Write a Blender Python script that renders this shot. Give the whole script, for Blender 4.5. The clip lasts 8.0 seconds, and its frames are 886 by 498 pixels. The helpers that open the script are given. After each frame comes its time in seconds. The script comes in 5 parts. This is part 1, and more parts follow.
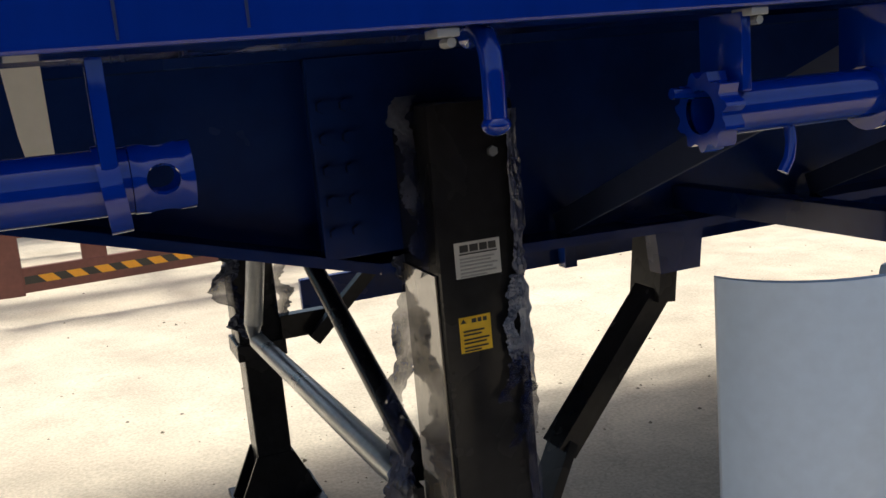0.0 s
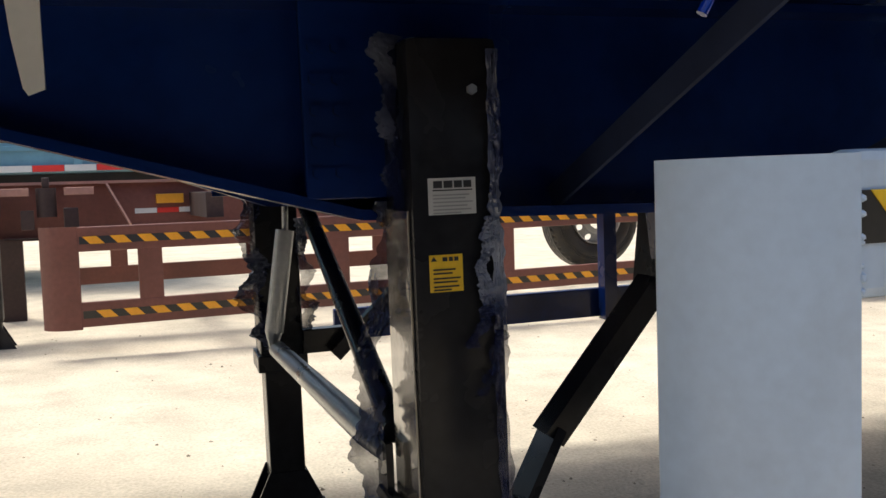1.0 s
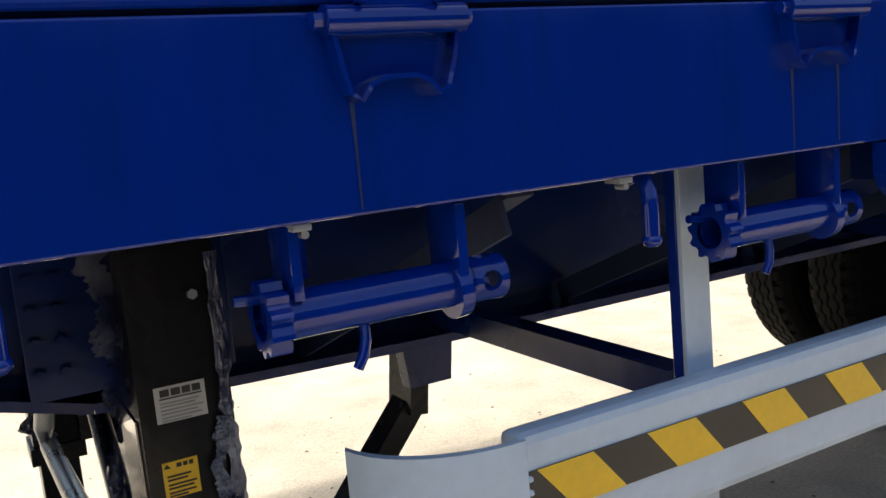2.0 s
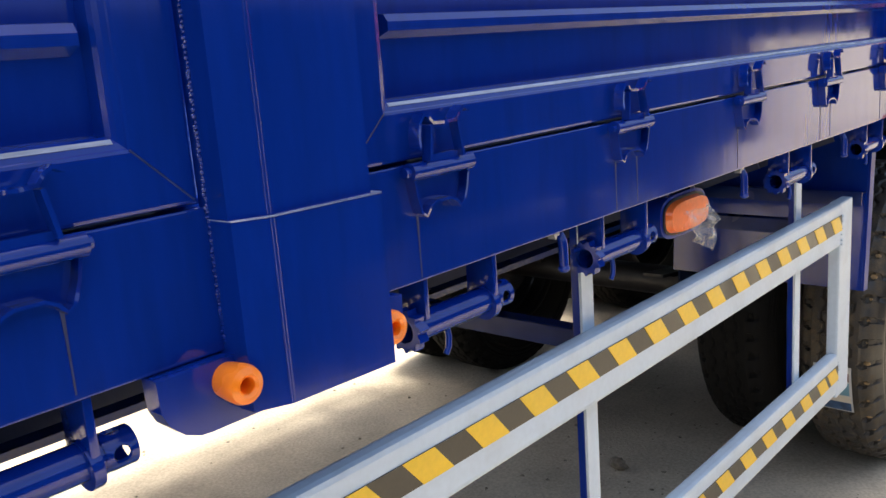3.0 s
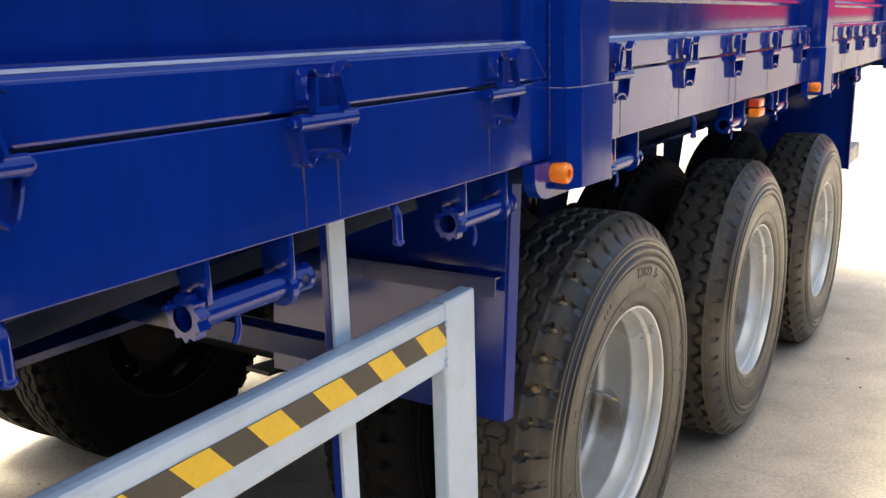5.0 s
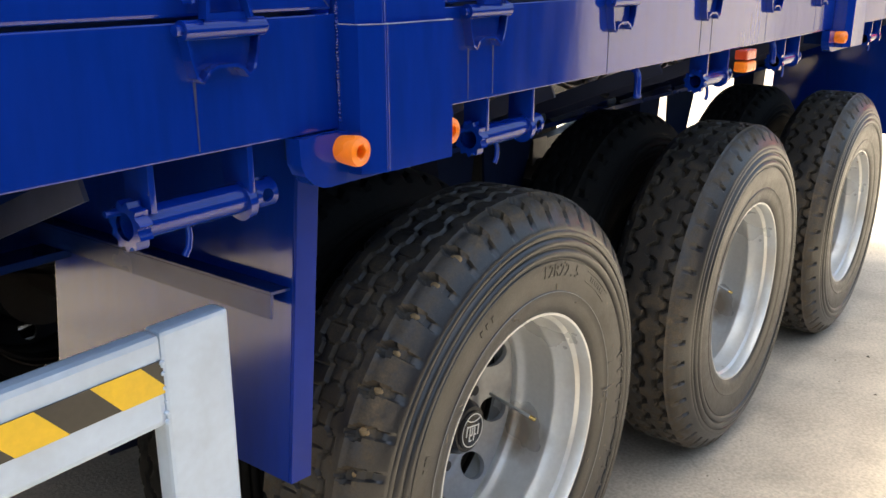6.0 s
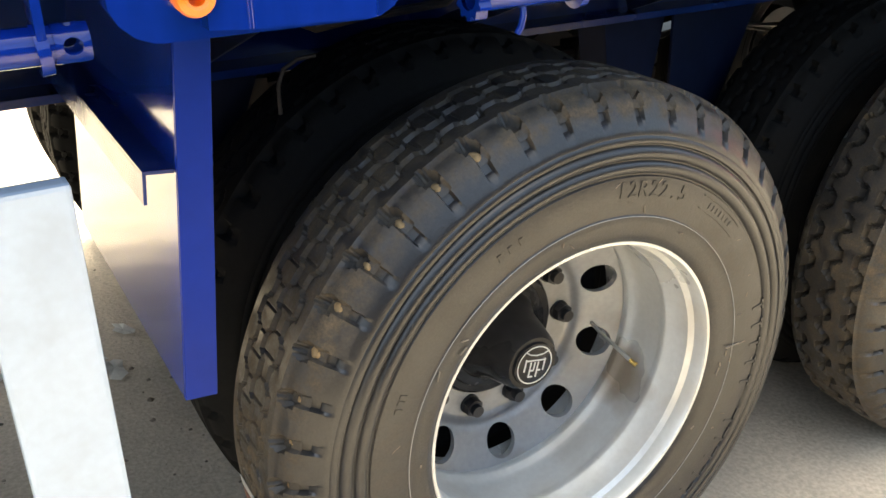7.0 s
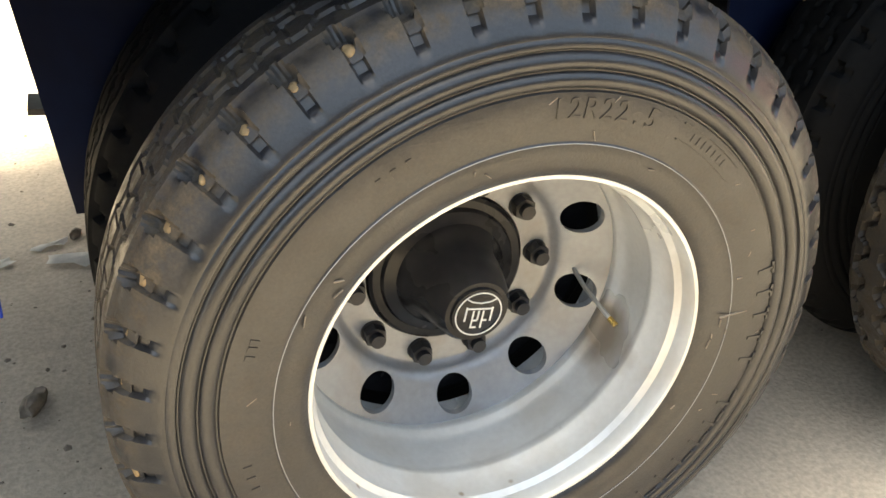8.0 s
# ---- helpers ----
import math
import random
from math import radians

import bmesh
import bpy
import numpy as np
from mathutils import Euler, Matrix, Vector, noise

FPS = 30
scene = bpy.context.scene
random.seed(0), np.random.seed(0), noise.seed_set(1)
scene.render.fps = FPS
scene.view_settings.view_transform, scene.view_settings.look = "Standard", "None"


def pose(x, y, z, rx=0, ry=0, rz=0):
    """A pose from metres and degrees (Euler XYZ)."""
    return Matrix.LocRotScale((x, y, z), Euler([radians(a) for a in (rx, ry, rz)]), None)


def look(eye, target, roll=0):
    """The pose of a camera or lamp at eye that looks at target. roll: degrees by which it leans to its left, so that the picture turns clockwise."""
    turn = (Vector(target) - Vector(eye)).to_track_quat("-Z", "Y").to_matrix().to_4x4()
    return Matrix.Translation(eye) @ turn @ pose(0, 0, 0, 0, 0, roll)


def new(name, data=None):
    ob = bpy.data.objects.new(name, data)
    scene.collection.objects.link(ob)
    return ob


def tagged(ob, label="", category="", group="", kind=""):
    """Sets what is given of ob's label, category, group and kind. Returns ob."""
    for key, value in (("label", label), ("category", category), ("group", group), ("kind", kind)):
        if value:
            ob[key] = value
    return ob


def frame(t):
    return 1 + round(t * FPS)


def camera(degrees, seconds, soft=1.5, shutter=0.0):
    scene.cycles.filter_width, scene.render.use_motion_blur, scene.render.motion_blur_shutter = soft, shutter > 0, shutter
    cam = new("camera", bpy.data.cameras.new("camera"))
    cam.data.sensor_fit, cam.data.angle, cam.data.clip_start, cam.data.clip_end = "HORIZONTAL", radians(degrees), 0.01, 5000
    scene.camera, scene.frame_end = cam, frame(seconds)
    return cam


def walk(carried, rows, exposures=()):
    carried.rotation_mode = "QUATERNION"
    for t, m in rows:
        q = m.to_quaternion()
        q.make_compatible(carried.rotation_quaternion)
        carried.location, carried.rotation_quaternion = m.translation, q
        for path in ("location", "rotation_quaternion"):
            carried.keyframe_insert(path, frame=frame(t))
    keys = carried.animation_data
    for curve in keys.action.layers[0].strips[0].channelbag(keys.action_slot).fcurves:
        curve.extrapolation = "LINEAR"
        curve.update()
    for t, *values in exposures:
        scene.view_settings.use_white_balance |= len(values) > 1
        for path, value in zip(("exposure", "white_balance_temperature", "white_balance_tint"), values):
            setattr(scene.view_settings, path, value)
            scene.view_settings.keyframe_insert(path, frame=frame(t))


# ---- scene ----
cam = camera(53.0, 8.0)
PATH = [
    (0, (-3.951, -0.448, 1.257), (-3.223, 1.377, 0.884), -4.9),
    (0.2, (-3.912, -0.448, 1.163), (-3.27, 1.426, 0.883), -4.5),
    (0.5, (-3.89, -0.474, 1.082), (-3.313, 1.43, 0.883), -4.0),
    (1, (-3.855, -0.502, 1.061), (-3.259, 1.401, 0.908), -2.0),
    (1.5, (-3.828, -0.508, 1.16), (-3.12, 1.354, 0.978), -1.8),
    (1.7, (-3.792, -0.512, 1.246), (-3.011, 1.314, 1.011), -3.2),
    (2.8, (-3.422, -0.668, 1.518), (-2.013, 0.698, 1.131), -5.0),
    (3, (-3.284, -0.679, 1.55), (-1.837, 0.633, 1.121), -4.1),
    (3.5, (-2.997, -0.707, 1.539), (-1.479, 0.511, 1.076), -3.4),
    (4, (-2.655, -0.738, 1.549), (-1.088, 0.413, 1.079), -1.7),
    (4.5, (-2.354, -0.702, 1.524), (-0.727, 0.37, 1.076), -1.2),
    (5, (-2.018, -0.693, 1.524), (-0.392, 0.372, 1.055), -1.6),
    (6.3, (-1.202, -0.764, 1.483), (0.236, 0.464, 0.83), 0.3),
    (6.5, (-1.093, -0.771, 1.48), (0.259, 0.53, 0.789), 0.1),
    (7, (-0.81, -0.82, 1.423), (0.121, 0.717, 0.544), 0.3),
    (7.5, (-0.616, -0.794, 1.344), (0.141, 0.766, 0.347), 1.9),
    (8, (-0.424, -0.755, 1.321), (0.189, 0.835, 0.274), 0.3),
]
walk(cam, [(t, look(eye, target, roll)) for t, eye, target, roll in PATH],
     [(0, 0.5, 6150, 3), (1.7, 0.55, 6050, 3), (3, 1.5, 6600, 3), (5, 1.5, 6600, 3), (6.5, 2.05, 6700, 0), (7.0, 2.4, 7100, -1), (8, 2.63, 7450, -1)])


# ---------------------------------------------------------------- light
SUN_UP, SUN_FROM = 73.5, 118          # degrees: height, and bearing of the sun counted from +x towards +y
world = bpy.data.worlds.new("sky")
scene.world = world
world.use_nodes = True
wn = world.node_tree
sky = wn.nodes.new("ShaderNodeTexSky")
sky.sky_type = "NISHITA"
sky.sun_disc = False
sky.sun_elevation = radians(SUN_UP)
sky.sun_rotation = radians(90 - SUN_FROM)
sky.air_density, sky.dust_density, sky.ozone_density = 1.0, 7.0, 1.0
wn.links.new(sky.outputs[0], wn.nodes["Background"].inputs[0])
wn.nodes["Background"].inputs[1].default_value = 0.15
sun = new("sun", bpy.data.lights.new("sun", "SUN"))
sun.data.energy, sun.data.angle, sun.data.color = 1.9, radians(14.0), (1.0, 0.95, 0.86)
sun.matrix_world = look((0, 0, 0), (-math.cos(radians(SUN_UP)) * math.cos(radians(SUN_FROM)),
                                    -math.cos(radians(SUN_UP)) * math.sin(radians(SUN_FROM)), -math.sin(radians(SUN_UP))))
sun.location = (6, 14, 20)


# ---------------------------------------------------------------- materials
def material(name, colour, rough=0.5, metal=0.0, vary=0.12, scale=6.0, fine=60.0, bump=0.05, coat=0.0, second=None, amount=0.0,
             second_scale=2.0, spec=0.5, stretch=(1, 1, 1), rough_vary=0.1, bump_size=0.01):
    """Paint, rubber, concrete and the like: a base colour that drifts at two scales, a second colour in stains, grain and relief."""
    m = bpy.data.materials.new(name)
    m.use_nodes = True
    nt = m.node_tree
    bsdf = nt.nodes["Principled BSDF"]
    bsdf.inputs["Metallic"].default_value = metal
    bsdf.inputs["Specular IOR Level"].default_value = spec
    bsdf.inputs["Coat Weight"].default_value = coat
    bsdf.inputs["Coat Roughness"].default_value = 0.06
    co = nt.nodes.new("ShaderNodeTexCoord")
    mp = nt.nodes.new("ShaderNodeMapping")
    mp.inputs["Scale"].default_value = stretch
    nt.links.new(co.outputs["Object"], mp.inputs[0])

    def noise_at(s, detail=4.0):
        n = nt.nodes.new("ShaderNodeTexNoise")
        n.inputs["Scale"].default_value, n.inputs["Detail"].default_value = s, detail
        nt.links.new(mp.outputs[0], n.inputs["Vector"])
        return n
    large, small = noise_at(scale), noise_at(fine, 6.0)

    def ranged(src, lo, hi, a=0.3, b=0.7):
        r = nt.nodes.new("ShaderNodeMapRange")
        r.inputs[1].default_value, r.inputs[2].default_value, r.inputs[3].default_value, r.inputs[4].default_value = a, b, lo, hi
        nt.links.new(src, r.inputs[0])
        return r.outputs[0]

    def mixed(kind, fac, a, b):
        x = nt.nodes.new("ShaderNodeMix")
        x.data_type, x.blend_type = "RGBA", kind
        for sock, val in ((x.inputs[0], fac), (x.inputs[6], a), (x.inputs[7], b)):
            if isinstance(val, (int, float)):
                sock.default_value = val
            elif isinstance(val, tuple):
                sock.default_value = (*val[:3], 1)
            else:
                nt.links.new(val, sock)
        return x.outputs[2]
    hsv = nt.nodes.new("ShaderNodeHueSaturation")
    hsv.inputs["Color"].default_value = (*colour, 1)
    nt.links.new(ranged(large.outputs[0], 1 - vary, 1 + vary), hsv.inputs["Value"])
    col = hsv.outputs[0]
    hs2 = nt.nodes.new("ShaderNodeHueSaturation")
    nt.links.new(col, hs2.inputs["Color"])
    nt.links.new(ranged(small.outputs[0], 1 - vary * 0.7, 1 + vary * 0.7), hs2.inputs["Value"])
    col = hs2.outputs[0]
    if second:
        st = noise_at(second_scale, 8.0)
        col = mixed("MIX", ranged(st.outputs[0], 0.0, amount, 0.5, 0.68), col, second)
    nt.links.new(col, bsdf.inputs["Base Color"])
    nt.links.new(ranged(large.outputs[0], max(0.02, rough - rough_vary), min(1, rough + rough_vary)), bsdf.inputs["Roughness"])
    if bump:
        bp = nt.nodes.new("ShaderNodeBump")
        bp.inputs["Strength"].default_value, bp.inputs["Distance"].default_value = bump, bump_size
        nt.links.new(small.outputs[0], bp.inputs["Height"])
        nt.links.new(bp.outputs[0], bsdf.inputs["Normal"])
    return m


BLUE = material("blue_gloss_paint", (0.0019, 0.0205, 0.220), 0.09, vary=0.06, scale=3, fine=14, bump=0.02, coat=0.0, spec=0.5, bump_size=0.004,
                second=(0.0014, 0.0160, 0.160), amount=0.5, second_scale=5, stretch=(6, 6, 1), rough_vary=0.03)
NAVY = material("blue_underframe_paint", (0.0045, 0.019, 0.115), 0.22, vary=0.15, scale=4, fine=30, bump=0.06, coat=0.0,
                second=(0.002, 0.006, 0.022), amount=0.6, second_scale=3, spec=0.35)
BLUESATIN = material("blue_satin_paint", (0.0019, 0.0205, 0.220), 0.38, vary=0.08, scale=4, fine=30, bump=0.03, spec=0.12, bump_size=0.003)
# pale tone that paints highlights on blue edges, a little dusty
LEDGE = material("pale_highlight_on_blue", (0.30, 0.33, 0.43), 0.30, vary=0.25, scale=9, fine=60, bump=0.05, second=(0.05, 0.08, 0.24), amount=0.7, second_scale=6, stretch=(0.6, 4, 4))
# blue darkened to paint in the shade on the hangers and the added trailer
SHADENAVY = material("shade_darkened_blue", (0.002, 0.007, 0.030), 0.6, vary=0.2, scale=3, fine=30, bump=0.06, second=(0.012, 0.012, 0.016), amount=0.5, second_scale=2, spec=0.15)
BRACE = material("grey_blue_brace_paint", (0.030, 0.040, 0.085), 0.4, vary=0.15, scale=4, fine=30, bump=0.06)
WHITE = material("white_guard_paint", (0.51, 0.60, 0.71), 0.4, vary=0.05, scale=5, fine=80, bump=0.04, second=(0.36, 0.40, 0.44), amount=0.3,
                 second_scale=9, bump_size=0.003)
BLACK = material("black_leg_paint", (0.015, 0.015, 0.017), 0.25, vary=0.3, scale=6, fine=50, bump=0.05, second=(0.02, 0.017, 0.015), amount=0.3, bump_size=0.003, spec=0.2)
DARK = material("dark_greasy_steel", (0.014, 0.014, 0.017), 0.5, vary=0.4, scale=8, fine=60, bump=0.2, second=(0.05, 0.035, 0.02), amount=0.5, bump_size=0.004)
RUBBER = material("tyre_rubber", (0.015, 0.015, 0.0165), 0.42, vary=0.3, scale=7, fine=110, bump=0.2, second=(0.060, 0.045, 0.027), amount=0.6,
                  second_scale=11, spec=0.55, bump_size=0.003)
# darker than the other tyres: shade behind the wheels put into the colour
SHADERUBBER = material("shaded_tyre_rubber", (0.010, 0.010, 0.010), 0.75, vary=0.2, scale=7, fine=90, bump=0.1, bump_size=0.003, spec=0.12)
SILVER = material("silver_wheel_paint", (0.47, 0.48, 0.48), 0.33, metal=0.4, vary=0.06, scale=5, fine=90, bump=0.03, second=(0.40, 0.31, 0.20), amount=0.55,
                  second_scale=7, bump_size=0.003)
DISC = material("grey_disc_paint", (0.30, 0.31, 0.325), 0.42, metal=0.3, vary=0.1, scale=5, fine=90, bump=0.04, second=(0.22, 0.18, 0.13), amount=0.5, second_scale=8, bump_size=0.003)
BRASS = material("brass_tip", (0.55, 0.38, 0.12), 0.35, metal=0.9, vary=0.1, bump=0.03)
STEEL = material("bare_zinc_steel", (0.42, 0.43, 0.43), 0.35, metal=0.8, vary=0.12, scale=8, fine=80, bump=0.05, bump_size=0.002)
ORANGE = material("orange_lamp_plastic", (0.88, 0.21, 0.010), 0.25, vary=0.06, scale=10, fine=120, bump=0.02, coat=0.3, bump_size=0.002)
LENS = material("faded_orange_lens", (0.78, 0.145, 0.025), 0.22, vary=0.1, scale=14, fine=120, bump=0.03, coat=0.3, bump_size=0.002)
REDLAMP = material("red_lamp_plastic", (0.55, 0.06, 0.015), 0.25, vary=0.08, scale=10, bump=0.02, coat=0.3)
YELLOW = material("yellow_tape", (0.80, 0.50, 0.015), 0.4, vary=0.06, scale=9, fine=150, bump=0.03, second=(0.5, 0.32, 0.03), amount=0.35, second_scale=12, bump_size=0.002)
TAPE = material("dark_tape", (0.030, 0.027, 0.022), 0.4, vary=0.15, scale=9, fine=150, bump=0.03, bump_size=0.002)
BROWN = material("brown_primer", (0.17, 0.062, 0.045), 0.55, vary=0.15, scale=3, fine=40, bump=0.08, second=(0.09, 0.04, 0.03), amount=0.5, second_scale=2)
DKBROWN = material("dark_brown_steel", (0.045, 0.026, 0.022), 0.6, vary=0.25, scale=4, fine=40, bump=0.1)
PINK = material("faded_primer", (0.42, 0.22, 0.17), 0.6, vary=0.1, scale=5, bump=0.05)
PALE = material("pale_blue_truck_paint", (0.16, 0.33, 0.43), 0.45, vary=0.08, scale=2, fine=20, bump=0.05, second=(0.10, 0.2, 0.26), amount=0.4, second_scale=1.5)
CABIN = material("beige_cabin_paint", (0.62, 0.55, 0.45), 0.6, vary=0.08, scale=2, fine=20, bump=0.05)
RED = material("red_cabin_paint", (0.55, 0.03, 0.05), 0.4, vary=0.1, scale=2, fine=20, bump=0.05)
PRINTBLUE = material("blue_print", (0.035, 0.075, 0.16), 0.5, vary=0.3, scale=30, bump=0.02)
TAPERED = material("red_reflective_tape", (0.7, 0.04, 0.03), 0.4, vary=0.05, bump=0.02)
TAPEWHITE = material("white_reflective_tape", (0.7, 0.7, 0.68), 0.4, vary=0.05, bump=0.02)
AMBER = material("amber_tape", (0.80, 0.36, 0.02), 0.4, vary=0.08, scale=9, fine=100, bump=0.02)
LABEL = material("white_sticker", (0.50, 0.50, 0.49), 0.45, vary=0.04, bump=0.02)
INK = material("black_ink", (0.02, 0.02, 0.022), 0.5, vary=0.1, bump=0.0)
GREYINK = material("grey_ink", (0.3, 0.3, 0.3), 0.5, vary=0.1, bump=0.0)
DRIP = material("rusty_drip", (0.007, 0.018, 0.095), 0.4, vary=0.4, scale=30, bump=0.0, second=(0.035, 0.035, 0.05), amount=0.7, second_scale=25)
RUST = material("rust_and_mud", (0.33, 0.22, 0.105), 0.85, vary=0.25, scale=20, fine=120, bump=0.3)
CHALK = material("white_marking", (0.62, 0.62, 0.60), 0.6, vary=0.08, bump=0.02)
SCRAP = material("paper_scrap", (0.74, 0.72, 0.67), 0.8, vary=0.12, scale=20, bump=0.2)
STONE = material("ground_grit", (0.23, 0.19, 0.145), 0.9, vary=0.35, scale=12, bump=0.3)


def tyre_material(name, dust, seed, rubber):
    """Tyre rubber: brown dust on the lower sidewall and in patches on the tread, clean dark ridges between, fine scuffs."""
    m = bpy.data.materials.new(name)
    m.use_nodes = True
    nt = m.node_tree
    bsdf = nt.nodes["Principled BSDF"]
    co = nt.nodes.new("ShaderNodeTexCoord")
    sep = nt.nodes.new("ShaderNodeSeparateXYZ")
    flat = nt.nodes.new("ShaderNodeCombineXYZ")
    rad = nt.nodes.new("ShaderNodeVectorMath")
    rad.operation = "LENGTH"
    links = nt.links
    links.new(co.outputs["Object"], sep.inputs[0])
    links.new(sep.outputs[0], flat.inputs[0])
    links.new(sep.outputs[2], flat.inputs[2])
    links.new(flat.outputs[0], rad.inputs[0])

    def tex(scale, detail, rough=0.6):
        n = nt.nodes.new("ShaderNodeTexNoise")
        n.noise_dimensions = "4D"
        n.inputs["W"].default_value = seed
        n.inputs["Scale"].default_value, n.inputs["Detail"].default_value, n.inputs["Roughness"].default_value = scale, detail, rough
        links.new(co.outputs["Object"], n.inputs["Vector"])
        return n.outputs[0]

    def ranged(src, a, b, lo, hi):
        r = nt.nodes.new("ShaderNodeMapRange")
        for i, v in ((1, a), (2, b), (3, lo), (4, hi)):
            r.inputs[i].default_value = v
        links.new(src, r.inputs[0])
        return r.outputs[0]

    def maths(op, a, b):
        x = nt.nodes.new("ShaderNodeMath")
        x.operation = op
        for sock, val in zip(x.inputs, (a, b)):
            if isinstance(val, (int, float)):
                sock.default_value = val
            else:
                links.new(val, sock)
        return x.outputs[0]
    broad, mid, grain = tex(7, 5), tex(34, 6, 0.7), tex(240, 3)
    wander = maths("ADD", rad.outputs["Value"], ranged(broad, 0.3, 0.7, -0.008, 0.008))
    wall = ranged(wander, 0.392, 0.408, 0.24, 0.03)
    crown = ranged(wander, 0.478, 0.500, 0.0, 1.0)
    where = maths("MAXIMUM", wall, crown)
    patch = maths("MULTIPLY", ranged(broad, 0.34, 0.64, 0.25, 1.1), ranged(mid, 0.38, 0.64, 0.10, 1.1))
    fac = maths("MULTIPLY", maths("MULTIPLY", where, patch), dust)
    mix = nt.nodes.new("ShaderNodeMix")
    mix.data_type = "RGBA"
    mix.inputs[6].default_value = (*rubber, 1)
    mix.inputs[7].default_value = (0.120, 0.088, 0.050, 1)
    links.new(fac, mix.inputs[0])
    hsv = nt.nodes.new("ShaderNodeHueSaturation")
    links.new(mix.outputs[2], hsv.inputs["Color"])
    smear = tex(3.2, 8, 0.75)
    links.new(maths("MULTIPLY", ranged(grain, 0.3, 0.7, 0.70, 1.25), ranged(smear, 0.34, 0.66, 0.55, 1.25)), hsv.inputs["Value"])
    links.new(hsv.outputs[0], bsdf.inputs["Base Color"])
    links.new(ranged(fac, 0.0, 0.5, 0.30, 0.80), bsdf.inputs["Roughness"])
    bsdf.inputs["Specular IOR Level"].default_value = 0.55
    bp = nt.nodes.new("ShaderNodeBump")
    bp.inputs["Strength"].default_value, bp.inputs["Distance"].default_value = 0.35, 0.0022
    links.new(maths("ADD", mid, maths("MULTIPLY", grain, 0.5)), bp.inputs["Height"])
    links.new(bp.outputs[0], bsdf.inputs["Normal"])
    return m


DUSTY = tyre_material("dusty_tyre_rubber", 0.85, 2.0, (0.019, 0.020, 0.023))
ROADY = tyre_material("worn_tyre_rubber", 0.75, 5.0, (0.028, 0.028, 0.029))


def rim_material():
    """Silver wheel paint with a rust-brown run below the valve, faint grime and small ochre spots."""
    m = material("silver_rim_paint", (0.62, 0.63, 0.62), 0.33, metal=0.35, vary=0.06, scale=5, fine=90, bump=0.03, second=(0.42, 0.36, 0.27), amount=0.35, second_scale=6, bump_size=0.003)
    nt = m.node_tree
    bsdf = nt.nodes["Principled BSDF"]
    base = bsdf.inputs["Base Color"].links[0].from_socket
    co = nt.nodes.new("ShaderNodeTexCoord")
    mp = nt.nodes.new("ShaderNodeMapping")
    mp.inputs["Location"].default_value = (-0.240 * 11, -0.185 * 8, 0.122 * 11)
    mp.inputs["Scale"].default_value = (11, 8, 11)
    n = nt.nodes.new("ShaderNodeTexNoise")
    n.inputs["Scale"].default_value, n.inputs["Detail"].default_value = 14, 5
    ln = nt.nodes.new("ShaderNodeVectorMath")
    ln.operation = "LENGTH"
    add = nt.nodes.new("ShaderNodeMath")
    add.operation = "MULTIPLY_ADD"
    add.inputs[1].default_value = 0.9
    mr = nt.nodes.new("ShaderNodeMapRange")
    for i, v in ((1, 0.75), (2, 1.25), (3, 0.75), (4, 0.0)):
        mr.inputs[i].default_value = v
    spot = nt.nodes.new("ShaderNodeTexVoronoi")
    spot.inputs["Scale"].default_value = 11
    sm = nt.nodes.new("ShaderNodeMapRange")
    for i, v in ((1, 0.035), (2, 0.07), (3, 0.7), (4, 0.0)):
        sm.inputs[i].default_value = v
    top = nt.nodes.new("ShaderNodeMath")
    top.operation = "MAXIMUM"
    mix = nt.nodes.new("ShaderNodeMix")
    mix.data_type = "RGBA"
    mix.inputs[7].default_value = (0.20, 0.13, 0.06, 1)
    for a, b in ((co.outputs["Object"], mp.inputs[0]), (mp.outputs[0], ln.inputs[0]), (co.outputs["Object"], n.inputs["Vector"]), (n.outputs[0], add.inputs[0]), (ln.outputs["Value"], add.inputs[2]),
                 (add.outputs[0], mr.inputs[0]), (co.outputs["Object"], spot.inputs["Vector"]), (spot.outputs["Distance"], sm.inputs[0]), (mr.outputs[0], top.inputs[0]), (sm.outputs[0], top.inputs[1]),
                 (top.outputs[0], mix.inputs[0]), (base, mix.inputs[6]), (mix.outputs[2], bsdf.inputs["Base Color"])):
        nt.links.new(a, b)
    return m


RIM = rim_material()


